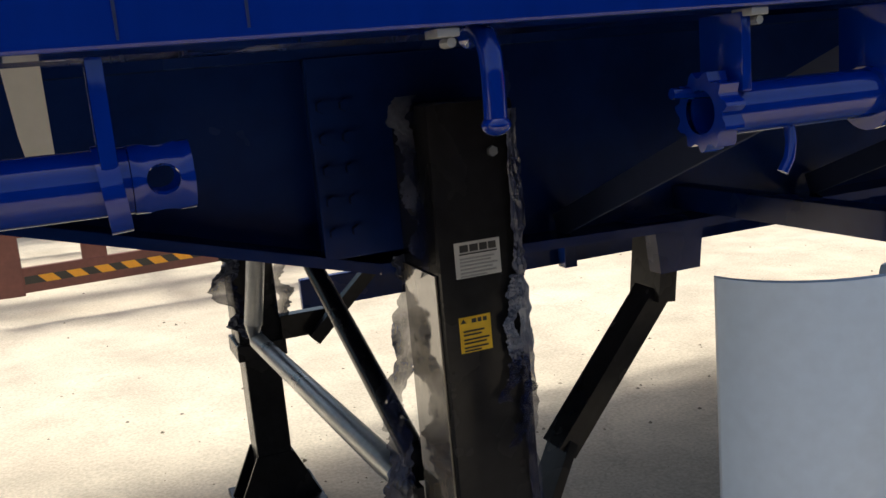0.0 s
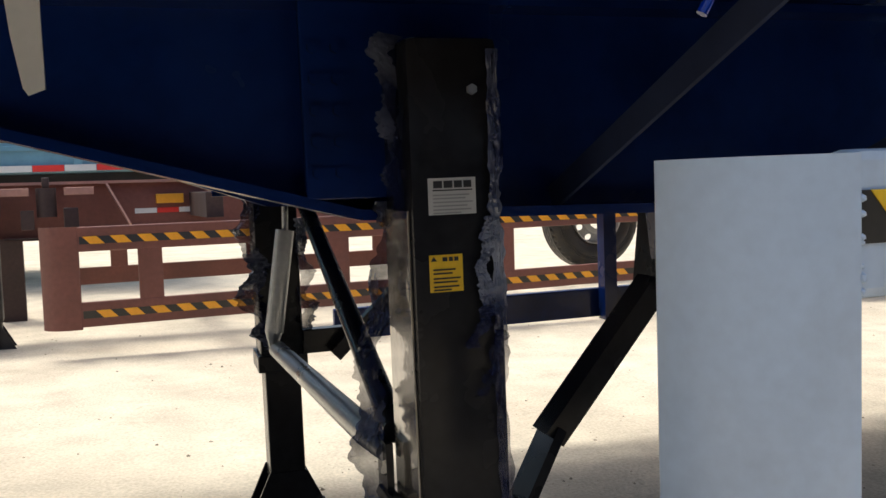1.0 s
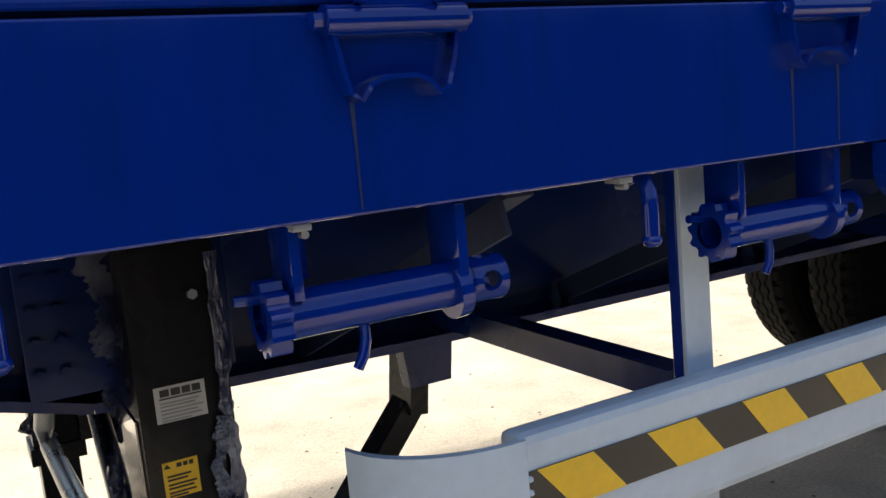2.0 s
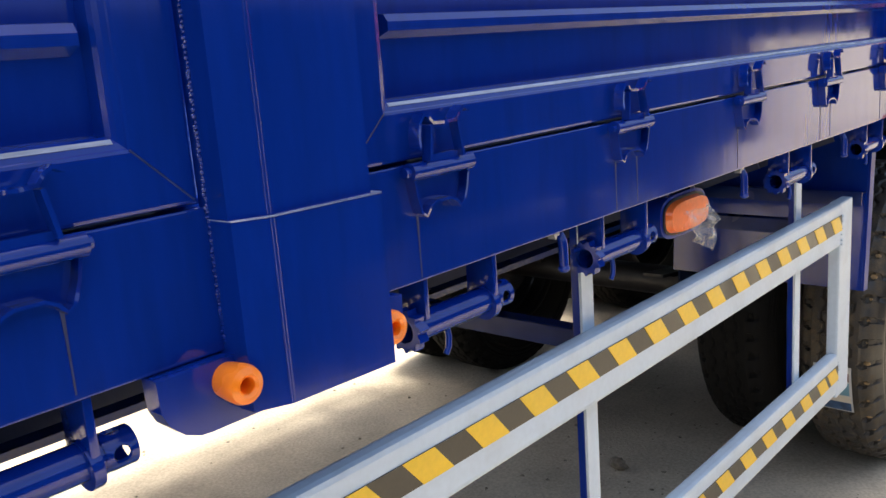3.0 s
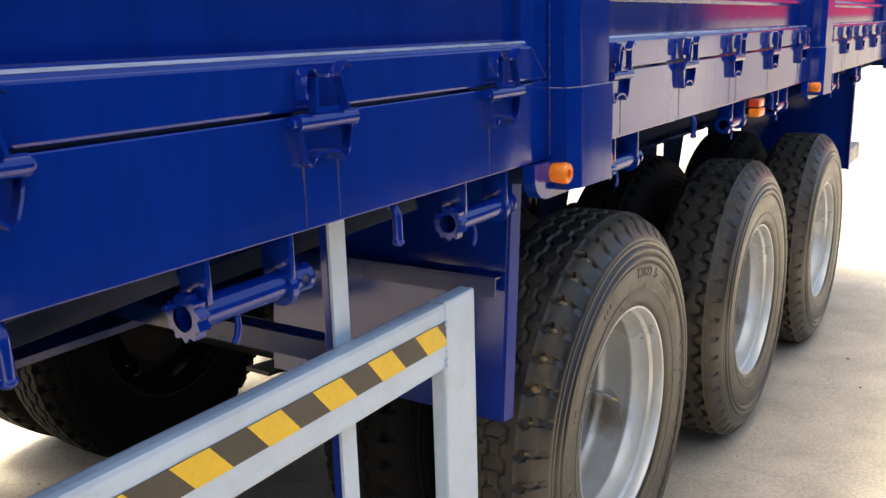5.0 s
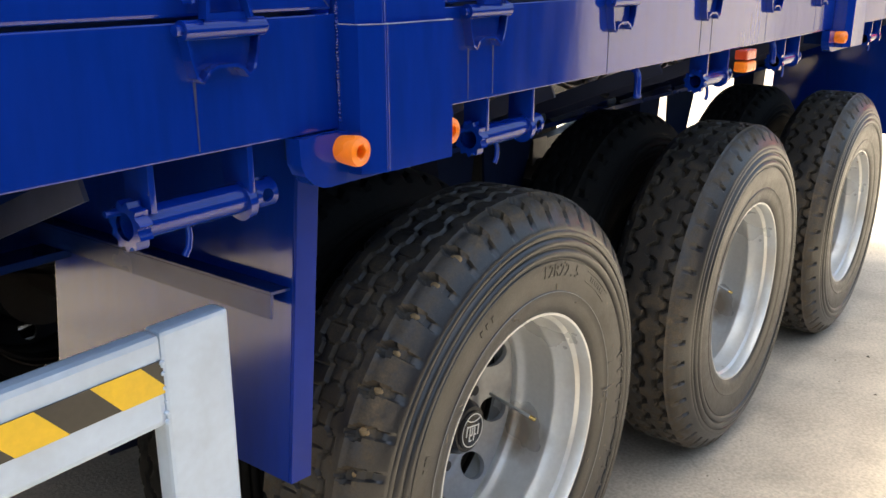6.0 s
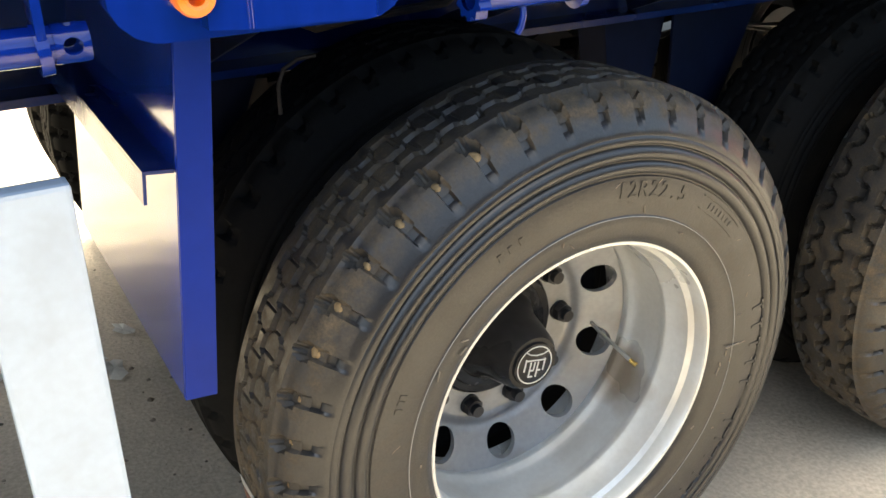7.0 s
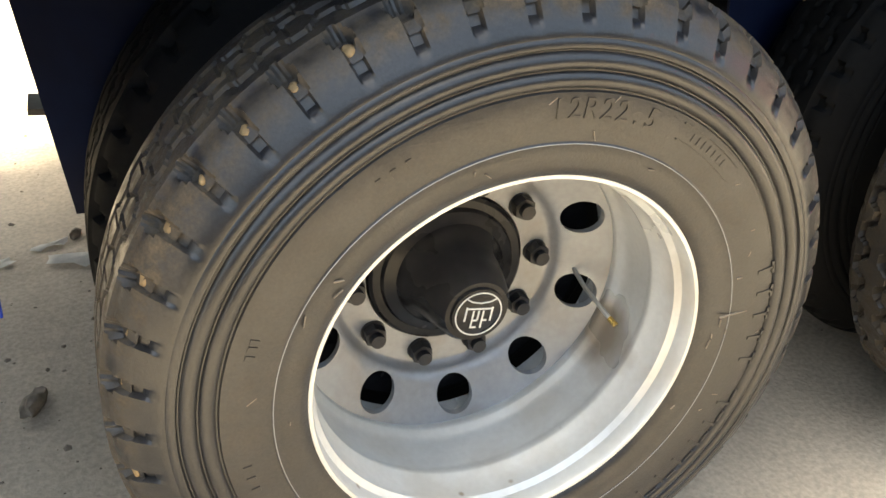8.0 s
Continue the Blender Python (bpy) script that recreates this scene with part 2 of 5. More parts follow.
def film_material():
    """Thin torn wrapping film: part see-through, part glossy."""
    m = bpy.data.materials.new("torn_wrapping_film")
    m.use_nodes = True
    nt = m.node_tree
    bsdf = nt.nodes["Principled BSDF"]
    co = nt.nodes.new("ShaderNodeTexCoord")
    n1, n2 = nt.nodes.new("ShaderNodeTexNoise"), nt.nodes.new("ShaderNodeTexNoise")
    n1.inputs["Scale"].default_value, n1.inputs["Detail"].default_value = 9, 6
    n2.inputs["Scale"].default_value, n2.inputs["Detail"].default_value = 40, 8
    ramp = nt.nodes.new("ShaderNodeValToRGB")
    ramp.color_ramp.elements[0].position, ramp.color_ramp.elements[0].color = 0.47, (0.010, 0.018, 0.075, 1)
    # the pale end also paints in glints on the crumpled film
    ramp.color_ramp.elements[1].position, ramp.color_ramp.elements[1].color = 0.78, (0.32, 0.34, 0.40, 1)
    bp = nt.nodes.new("ShaderNodeBump")
    bp.inputs["Strength"].default_value, bp.inputs["Distance"].default_value = 0.6, 0.006
    mr = nt.nodes.new("ShaderNodeMapRange")
    mr.inputs[1].default_value, mr.inputs[2].default_value, mr.inputs[3].default_value, mr.inputs[4].default_value = 0.34, 0.58, 0.55, 1.0
    for a, b in ((co.outputs["Object"], n1.inputs["Vector"]), (co.outputs["Object"], n2.inputs["Vector"]), (n1.outputs[0], ramp.inputs[0]),
                 (ramp.outputs[0], bsdf.inputs["Base Color"]), (n2.outputs[0], bp.inputs["Height"]), (bp.outputs[0], bsdf.inputs["Normal"]),
                 (n1.outputs[0], mr.inputs[0]), (mr.outputs[0], bsdf.inputs["Alpha"])):
        nt.links.new(a, b)
    bsdf.inputs["Roughness"].default_value = 0.14
    bsdf.inputs["Coat Weight"].default_value = 0.3
    return m


FILM = film_material()
# tan base and dark blotches paint in what the glossy film reflects
GLOSSFILM = material("reflection_tinted_film", (0.20, 0.165, 0.12), 0.07, vary=0.5, scale=9, fine=16, bump=0.5, coat=1.0, second=(0.008, 0.009, 0.016), amount=0.9, second_scale=7, spec=1.0, bump_size=0.006, rough_vary=0.04)


def bag_material():
    m = bpy.data.materials.new("clear_plastic_bag")
    m.use_nodes = True
    nt = m.node_tree
    bsdf = nt.nodes["Principled BSDF"]
    co, n = nt.nodes.new("ShaderNodeTexCoord"), nt.nodes.new("ShaderNodeTexNoise")
    n.inputs["Scale"].default_value, n.inputs["Detail"].default_value = 45, 5
    mr = nt.nodes.new("ShaderNodeMapRange")
    mr.inputs[1].default_value, mr.inputs[2].default_value, mr.inputs[3].default_value, mr.inputs[4].default_value = 0.35, 0.7, 0.07, 0.45
    for a, b in ((co.outputs["Object"], n.inputs["Vector"]), (n.outputs[0], mr.inputs[0]), (mr.outputs[0], bsdf.inputs["Alpha"])):
        nt.links.new(a, b)
    bsdf.inputs["Base Color"].default_value = (0.72, 0.72, 0.74, 1)
    bsdf.inputs["Roughness"].default_value = 0.15
    return m


BAG = bag_material()


def ground_material():
    """Worn pale concrete yard: broad stains, sandy drifts, fine grit, hair cracks."""
    m = bpy.data.materials.new("worn_concrete")
    m.use_nodes = True
    nt = m.node_tree
    bsdf = nt.nodes["Principled BSDF"]
    co = nt.nodes.new("ShaderNodeTexCoord")

    def tex(kind, s, detail=6.0):
        n = nt.nodes.new(kind)
        n.inputs["Scale"].default_value = s
        if kind == "ShaderNodeTexNoise":
            n.inputs["Detail"].default_value = detail
        nt.links.new(co.outputs["Object"], n.inputs["Vector"])
        return n
    broad, mid, grit = tex("ShaderNodeTexNoise", 0.7), tex("ShaderNodeTexNoise", 4.0, 8), tex("ShaderNodeTexNoise", 90.0, 4)
    ramp = nt.nodes.new("ShaderNodeValToRGB")
    e = ramp.color_ramp.elements
    e[0].position, e[0].color = 0.30, (0.50, 0.415, 0.315, 1)
    e[1].position, e[1].color = 0.66, (0.60, 0.515, 0.40, 1)
    nt.links.new(broad.outputs[0], ramp.inputs[0])
    r2 = nt.nodes.new("ShaderNodeMapRange")
    r2.inputs[1].default_value, r2.inputs[2].default_value, r2.inputs[3].default_value, r2.inputs[4].default_value = 0.3, 0.7, 0.82, 1.12
    nt.links.new(mid.outputs[0], r2.inputs[0])
    h1 = nt.nodes.new("ShaderNodeHueSaturation")
    nt.links.new(ramp.outputs[0], h1.inputs["Color"])
    nt.links.new(r2.outputs[0], h1.inputs["Value"])
    r3 = nt.nodes.new("ShaderNodeMapRange")
    r3.inputs[1].default_value, r3.inputs[2].default_value, r3.inputs[3].default_value, r3.inputs[4].default_value = 0.3, 0.7, 0.82, 1.14
    nt.links.new(grit.outputs[0], r3.inputs[0])
    h2 = nt.nodes.new("ShaderNodeHueSaturation")
    nt.links.new(h1.outputs[0], h2.inputs["Color"])
    nt.links.new(r3.outputs[0], h2.inputs["Value"])
    warp = nt.nodes.new("ShaderNodeVectorMath")
    warp.operation = "MULTIPLY_ADD"
    warp.inputs[1].default_value = (0.5, 0.5, 0.5)
    nt.links.new(mid.outputs[1], warp.inputs[0])
    nt.links.new(co.outputs["Object"], warp.inputs[2])
    vor = nt.nodes.new("ShaderNodeTexVoronoi")
    vor.feature = "DISTANCE_TO_EDGE"
    vor.inputs["Scale"].default_value = 0.45
    nt.links.new(warp.outputs[0], vor.inputs["Vector"])
    crack = nt.nodes.new("ShaderNodeMapRange")
    crack.inputs[1].default_value, crack.inputs[2].default_value, crack.inputs[3].default_value, crack.inputs[4].default_value = 0.0, 0.004, 0.86, 1.0
    nt.links.new(vor.outputs[0], crack.inputs[0])
    h3 = nt.nodes.new("ShaderNodeHueSaturation")
    nt.links.new(h2.outputs[0], h3.inputs["Color"])
    nt.links.new(crack.outputs[0], h3.inputs["Value"])
    nt.links.new(h3.outputs[0], bsdf.inputs["Base Color"])
    bsdf.inputs["Roughness"].default_value = 0.9
    bsdf.inputs["Specular IOR Level"].default_value = 0.25
    b1, b2 = nt.nodes.new("ShaderNodeBump"), nt.nodes.new("ShaderNodeBump")
    b1.inputs["Strength"].default_value, b1.inputs["Distance"].default_value = 0.5, 0.006
    b2.inputs["Strength"].default_value, b2.inputs["Distance"].default_value = 0.16, 0.02
    nt.links.new(grit.outputs[0], b1.inputs["Height"])
    nt.links.new(mid.outputs[0], b2.inputs["Height"])
    nt.links.new(b2.outputs[0], b1.inputs["Normal"])
    nt.links.new(b1.outputs[0], bsdf.inputs["Normal"])
    return m


CONCRETE = ground_material()


# ---------------------------------------------------------------- building helpers
def put_mesh(name, bm, mat, smooth=False):
    me = bpy.data.meshes.new(name)
    bmesh.ops.recalc_face_normals(bm, faces=bm.faces)
    bm.to_mesh(me)
    bm.free()
    me.materials.append(mat)
    if smooth:
        me.shade_smooth()
        me.set_sharp_from_angle(angle=radians(38))
    return me


def part(name, data, mat, parent, label="", at=(0, 0, 0), turn=(0, 0, 0), smooth=False):
    """One mesh object under a thing or a part. data: a bmesh, or a mesh that is shared."""
    me = data if isinstance(data, bpy.types.Mesh) else put_mesh(name, data, mat, smooth)
    ob = new(name, me)
    ob.parent = parent
    ob.matrix_basis = pose(*at, *turn)
    if label:
        ob["label"] = label
    return ob


def thing(name, label, category, at=(0, 0, 0), turn=(0, 0, 0), group=""):
    ob = new(name)
    ob.empty_display_size = 0.2
    ob.matrix_basis = pose(*at, *turn)
    return tagged(ob, label, category, group)


def box(bm, x0, x1, y0, y1, z0, z1, bevel=0.0, m=None):
    made = bmesh.ops.create_cube(bm, size=1.0, matrix=Matrix.Translation(((x0 + x1) / 2, (y0 + y1) / 2, (z0 + z1) / 2)) @ Matrix.Diagonal((x1 - x0, y1 - y0, z1 - z0, 1)))
    vs = made["verts"]
    if bevel:
        es = list({e for v in vs for e in v.link_edges})
        res = bmesh.ops.bevel(bm, geom=es, offset=bevel, segments=2, profile=0.6, affect="EDGES")
        vs = list({v for f in res["faces"] for v in f.verts} | {v for v in vs if v.is_valid})
    if m is not None:
        bmesh.ops.transform(bm, matrix=m, verts=vs)
    return bm


def rod(bm, a, b, r, seg=14, r2=None):
    a, b = Vector(a), Vector(b)
    d = b - a
    m = Matrix.Translation((a + b) / 2) @ d.to_track_quat("Z", "Y").to_matrix().to_4x4()
    bmesh.ops.create_cone(bm, cap_ends=True, segments=seg, radius1=r, radius2=r if r2 is None else r2, depth=d.length, matrix=m)
    return bm


def pipe(bm, pts, r, seg=10):
    """A bent round bar through the points."""
    pts = [Vector(p) for p in pts]
    rings = []
    q = last = None
    for i, p in enumerate(pts):
        d = (pts[min(i + 1, len(pts) - 1)] - pts[max(i - 1, 0)]).normalized()
        q = d.to_track_quat("Z", "Y") if q is None else last.rotation_difference(d) @ q
        last = d
        rings.append([bm.verts.new(p + q @ Vector((r * math.cos(2 * math.pi * k / seg), r * math.sin(2 * math.pi * k / seg), 0))) for k in range(seg)])
    for s, t in zip(rings, rings[1:]):
        for k in range(seg):
            bm.faces.new((s[k], s[(k + 1) % seg], t[(k + 1) % seg], t[k]))
    bm.faces.new(rings[0][::-1])
    bm.faces.new(rings[-1])
    return bm


def plate(bm, outline, y0, y1):
    """A flat plate in the x-z plane with that outline, between two depths."""
    front = [bm.verts.new((x, y0, z)) for x, z in outline]
    back = [bm.verts.new((x, y1, z)) for x, z in outline]
    bm.faces.new(front)
    bm.faces.new(back[::-1])
    n = len(outline)
    for i in range(n):
        bm.faces.new((front[i], back[i], back[(i + 1) % n], front[(i + 1) % n]))
    return bm


def ribbon(bm, path, t, y0, y1):
    """A strip of flat bar on edge that follows a path in the x-z plane, t thick, between two depths."""
    up, dn = [], []
    for i, p in enumerate(path):
        a, b = Vector(path[max(i - 1, 0)]), Vector(path[min(i + 1, len(path) - 1)])
        d = (b - a).normalized()
        n = Vector((-d.y, d.x)) * (t / 2)
        up.append(tuple(Vector(p) + n))
        dn.append(tuple(Vector(p) - n))
    for i in range(len(path) - 1):
        plate(bm, [up[i], up[i + 1], dn[i + 1], dn[i]], y0, y1)
    bmesh.ops.remove_doubles(bm, verts=bm.verts, dist=1e-6)
    return bm


def slab(bm, outline, z0, z1):
    """An upright prism over an outline in the x-y plane."""
    lo = [bm.verts.new((x, y, z0)) for x, y in outline]
    hi = [bm.verts.new((x, y, z1)) for x, y in outline]
    bm.faces.new(lo[::-1])
    bm.faces.new(hi)
    n = len(outline)
    for i in range(n):
        bm.faces.new((lo[i], lo[(i + 1) % n], hi[(i + 1) % n], hi[i]))
    return bm


def revolve(bm, profile, seg=64, closed=False):
    """Turns a profile of (radius, y) about the y axis."""
    rings = [[bm.verts.new((r * math.cos(2 * math.pi * k / seg), y, r * math.sin(2 * math.pi * k / seg))) for k in range(seg)] for r, y in profile]
    pairs = list(zip(rings, rings[1:])) + ([(rings[-1], rings[0])] if closed else [])
    for s, t in pairs:
        for k in range(seg):
            bm.faces.new((s[k], s[(k + 1) % seg], t[(k + 1) % seg], t[k]))
    return bm


def beam_bar(bm, a, b, w, h, up=(0, 0, 1)):
    """A flat or square bar from a to b, w wide across and h high."""
    a, b = Vector(a), Vector(b)
    d = b - a
    x = d.normalized()
    y = Vector(up).cross(x).normalized()
    z = x.cross(y)
    m = Matrix((x, y, z)).transposed().to_4x4()
    m.translation = (a + b) / 2
    bmesh.ops.create_cube(bm, size=1.0, matrix=m @ Matrix.Diagonal((d.length, w, h, 1)))
    return bm


SLOPE = -0.03                      # the yard falls towards the trailer's rear


def ground_z(x):
    return 0.030 + SLOPE * x


# ---------------------------------------------------------------- the yard
def build_ground():
    bm = bmesh.new()
    cuts = [-400, -60, -12, -6, -3, 0, 3, 6, 12, 60, 400]
    grid = [[bm.verts.new((x, y, ground_z(x) if abs(x) < 70 else ground_z(math.copysign(70, x)))) for x in cuts] for y in cuts]
    for r0, r1 in zip(grid, grid[1:]):
        for i in range(len(cuts) - 1):
            bm.faces.new((r0[i], r0[i + 1], r1[i + 1], r1[i]))
    ob = new("ground", put_mesh("ground", bm, CONCRETE))
    tagged(ob, "pale worn concrete yard with sandy stains and hair cracks", "ground", kind="structure")


build_ground()

# ---------------------------------------------------------------- the blue semi-trailer
TRAILER = thing("semi_trailer", "long blue semi-trailer with drop sides, white side guards and three axles", "trailer", (0, 0, 0.0135), (0, -0.27, 0))
POSTS = [(-7.33, -7.155), (-5.075, -4.90), (-2.825, -2.652), (-0.567, -0.402), (1.69, 1.855), (3.93, 4.09)]
FRONT, REAR = -9.0, 4.09
SILL_LOW, SILL_TOP = 1.29, 1.4285


def build_bed():
    bm = bmesh.new()
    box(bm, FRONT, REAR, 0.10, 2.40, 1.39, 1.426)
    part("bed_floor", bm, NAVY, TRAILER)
    for y0, y1, side in ((0.02, 0.10, "near"), (2.40, 2.48, "far")):
        bm = bmesh.new()
        outer = y0 if side == "near" else y1
        inn = y1 if side == "near" else y0
        a, b = sorted((outer, outer + (0.006 if side == "near" else -0.006)))
        lo, hi = sorted((outer, inn))
        box(bm, FRONT, REAR, a, b, SILL_LOW, SILL_TOP, 0.002)
        lo, hi = sorted((outer, inn))
        sill = part("side_sill", bm, BLUE, TRAILER, "glossy blue folded side sill with faint drip stains")
        # two flanges, and a third strip added to block light in the gate slot
        for e0, z0, z1 in ((0.007, SILL_LOW + 0.001, SILL_LOW + 0.008), (0.007, SILL_TOP - 0.008, SILL_TOP - 0.001), (0.030, SILL_TOP - 0.007, SILL_TOP + 0.004)):
            bm = bmesh.new()
            box(bm, FRONT, REAR, lo + e0, hi - (0.001 if e0 < 0.01 else e0), z0, z1)
            part("sill_strip", bm, BLUE, sill)
    bm = bmesh.new()
    box(bm, FRONT, FRONT + 0.06, 0.03, 2.47, 1.44, 2.15, 0.004)
    part("front_wall", bm, BLUE, TRAILER)
    bm = bmesh.new()
    box(bm, REAR - 0.05, REAR, 0.11, 2.39, 1.44, 2.1, 0.004)
    part("tail_gate", bm, BLUE, TRAILER)


def gate_mesh(length):
    """A drop side: a border, a sloping ledge all round a sunken field, and ribs along the field. Local x from 0 to length."""
    bm = bmesh.new()
    w, y0, y1, z0, z1 = 0.062, 0.0, 0.028, 0.0, 0.66
    ow = 0.0575
    outer = [(0, z0), (length, z0), (length, z1), (0, z1)]
    mid = [(w, z0 + ow), (length - w, z0 + ow), (length - w, z1 - w), (w, z1 - w)]
    def inset(ring, d):
        return [(x + (d if i in (0, 3) else -d), z + (d if i < 2 else -d)) for i, (x, z) in enumerate(ring)]
    rings = [[bm.verts.new((x, y, z)) for x, z in ring] for ring, y in ((outer, 0.045), (outer, y0 + 0.003), (inset(outer, 0.0012), y0 + 0.0008), (inset(outer, 0.004), y0), (inset(mid, -0.004), y0),
                                                                        (inset(mid, -0.0012), y0 + 0.0008), (mid, y0 + 0.002), (inset(mid, 0.0050), y0 + 0.0040), (inset(mid, 0.0085), y0 + 0.0075), (inset(mid, 0.0110), y0 + 0.0125), (inset(mid, 0.0125), y1))]
    for s, t in zip(rings, rings[1:]):
        for i in range(4):
            bm.faces.new((s[i], s[(i + 1) % 4], t[(i + 1) % 4], t[i]))
    bm.faces.new(rings[-1])
    bm.faces.new(rings[0][::-1])
    return bm


def build_gates():
    rib = None
    for (_, a), (b, _) in zip(POSTS, POSTS[1:]):
        ln = b - a - 0.012
        for y, turn in ((0.020, 0), (2.48, 180)):
            at = (a + 0.006, y, 1.433) if not turn else (b - 0.006, y, 1.433)
            g = part("side_gate", gate_mesh(ln), BLUE, TRAILER, "blue pressed-steel drop side with sunken ribbed field", at, (0, 0, turn))
            for cx, ex in ((0.004, 0.060), (ln - 0.004, ln - 0.060)):
                bm = bmesh.new()
                rod(bm, (cx, 0.0, 0.004), (ex, 0.0, 0.056), 0.0009, 6)
                part("mitre_weld", bm, DRIP, g, "thin stained weld across the corner")
            # pale dusty strip painting the bright highlight along the ledge
            bm = bmesh.new()
            prof = [(0.0033, 0.0627), (0.0068, 0.0664), (0.0080, 0.0655), (0.0050, 0.0620)]
            lo = [bm.verts.new((0.072, yy, zz)) for yy, zz in prof]
            hi = [bm.verts.new((ln - 0.072, yy, zz)) for yy, zz in prof]
            for i in range(4):
                bm.faces.new((lo[i], lo[(i + 1) % 4], hi[(i + 1) % 4], hi[i]))
            bm.faces.new(lo)
            bm.faces.new(hi[::-1])
            part("ledge_highlight", bm, LEDGE, g, "pale dusty strip painted along the ledge as a highlight")
            for z in (0.142, 0.275, 0.41):
                bm = bmesh.new()
                prof = [(0.0275, z - 0.006), (0.008, z + 0.002), (0.008, z + 0.012), (0.0135, z + 0.020), (0.0275, z + 0.0215)]
                x0, x1 = 0.085, ln - 0.085
                lo = [bm.verts.new((x0, yy, zz)) for yy, zz in prof]
                hi = [bm.verts.new((x1, yy, zz)) for yy, zz in prof]
                for i in range(4):
                    bm.faces.new((lo[i], lo[i + 1], hi[i + 1], hi[i]))
                bm.faces.new(lo)
                bm.faces.new(hi[::-1])
                part("rib", bm, BLUE, g)


def build_posts():
    up_label = "blue folded side post with a welded lower box"
    for a, b in POSTS:
        for far in (False, True):
            bm = bmesh.new()
            out = [(a, 0.03), (a + 0.001, -0.011), (a + 0.036, -0.026), (b - 0.012, -0.030), (b - 0.009, -0.024), (b - 0.009, 0.03)]
            low = [(a, 0.03), (a + 0.001, -0.015), (a + 0.036, -0.030), (b - 0.004, -0.036), (b, -0.032), (b, 0.03)]
            if far:
                out, low = [(x, 2.5 - y) for x, y in out][::-1], [(x, 2.5 - y) for x, y in low][::-1]
            slab(bm, out, 1.4162, 2.12)
            p = part("side_post", bm, BLUE, TRAILER, up_label)
            bm = bmesh.new()
            slab(bm, low, 1.2345, 1.416)
            part("post_box", bm, BLUE, p)
            # pale strip painting the highlight on the box's top edge
            bm = bmesh.new()
            slab(bm, [(x, y - 0.0012 if not far else y + 0.0012) for x, y in low], 1.4157, 1.4168)
            part("seam_highlight", bm, LEDGE, p, "thin highlight painted where the lower box meets the post")
            if not far:
                bm = bmesh.new()
                rod(bm, (a + 0.0365, -0.0245, 1.4172), (a + 0.0365, -0.0245, 2.119), 0.0026, 10)
                rod(bm, (a + 0.0365, -0.0285, 1.236), (a + 0.0365, -0.0285, 1.4148), 0.0026, 10)
                part("fold_edge", bm, BLUE, p, smooth=True)
                # weld bead down the seam
                bm = bmesh.new()
                rng = random.Random(int(a * 100))
                z = 1.30
                while z < 2.1:
                    r = rng.uniform(0.0017, 0.0030)
                    bmesh.ops.create_icosphere(bm, subdivisions=1, radius=r, matrix=Matrix.Translation((a + rng.uniform(-0.001, 0.001), 0.018, z)))
                    z += rng.uniform(0.0025, 0.0055)
                tagged(part("weld_seam", bm, BLUE, p, smooth=True), kind="stuff")
                # rounded foot plate under the sill
                bm = bmesh.new()
                l, r, lo, top = a - 0.082, b + 0.055, 1.223, 1.2885
                pts = [(l, top)] + [(l + 0.048 - 0.048 * math.cos(t), lo + 0.045 - 0.045 * math.sin(t)) for t in (0.25, 0.6, 1.0, 1.35, 1.57)]
                pts += [(r - 0.048 + 0.048 * math.sin(t), lo + 0.045 - 0.045 * math.cos(t)) for t in (0.0, 0.3, 0.7, 1.1, 1.4)] + [(r, top)]
                plate(bm, pts, 0.006, 0.03)
                part("foot_plate", bm, BLUE, p, "rounded blue foot plate under the post")
                bm = bmesh.new()
                box(bm, a - 0.02, b + 0.01, 0.03, 0.10, 1.243, 1.289)
                part("foot_block", bm, NAVY, p)


def marker_lamp(x, z, y=0.006):
    """A round orange marker: a short tapered cup, open in the middle."""
    bm = bmesh.new()
    revolve(bm, [(0.0, -0.012), (0.0075, -0.012), (0.009, -0.0345), (0.0125, -0.037), (0.0195, -0.034), (0.0215, -0.028), (0.0205, -0.010), (0.019, 0.0), (0.0, 0.0)], 28)
    bmesh.ops.remove_doubles(bm, verts=bm.verts, dist=1e-5)
    bmesh.ops.scale(bm, vec=(0.9, 0.92, 0.9), verts=bm.verts)
    part("marker_lamp", bm, ORANGE, TRAILER, "bright orange round plastic marker lamp", (x, y, z), smooth=True)


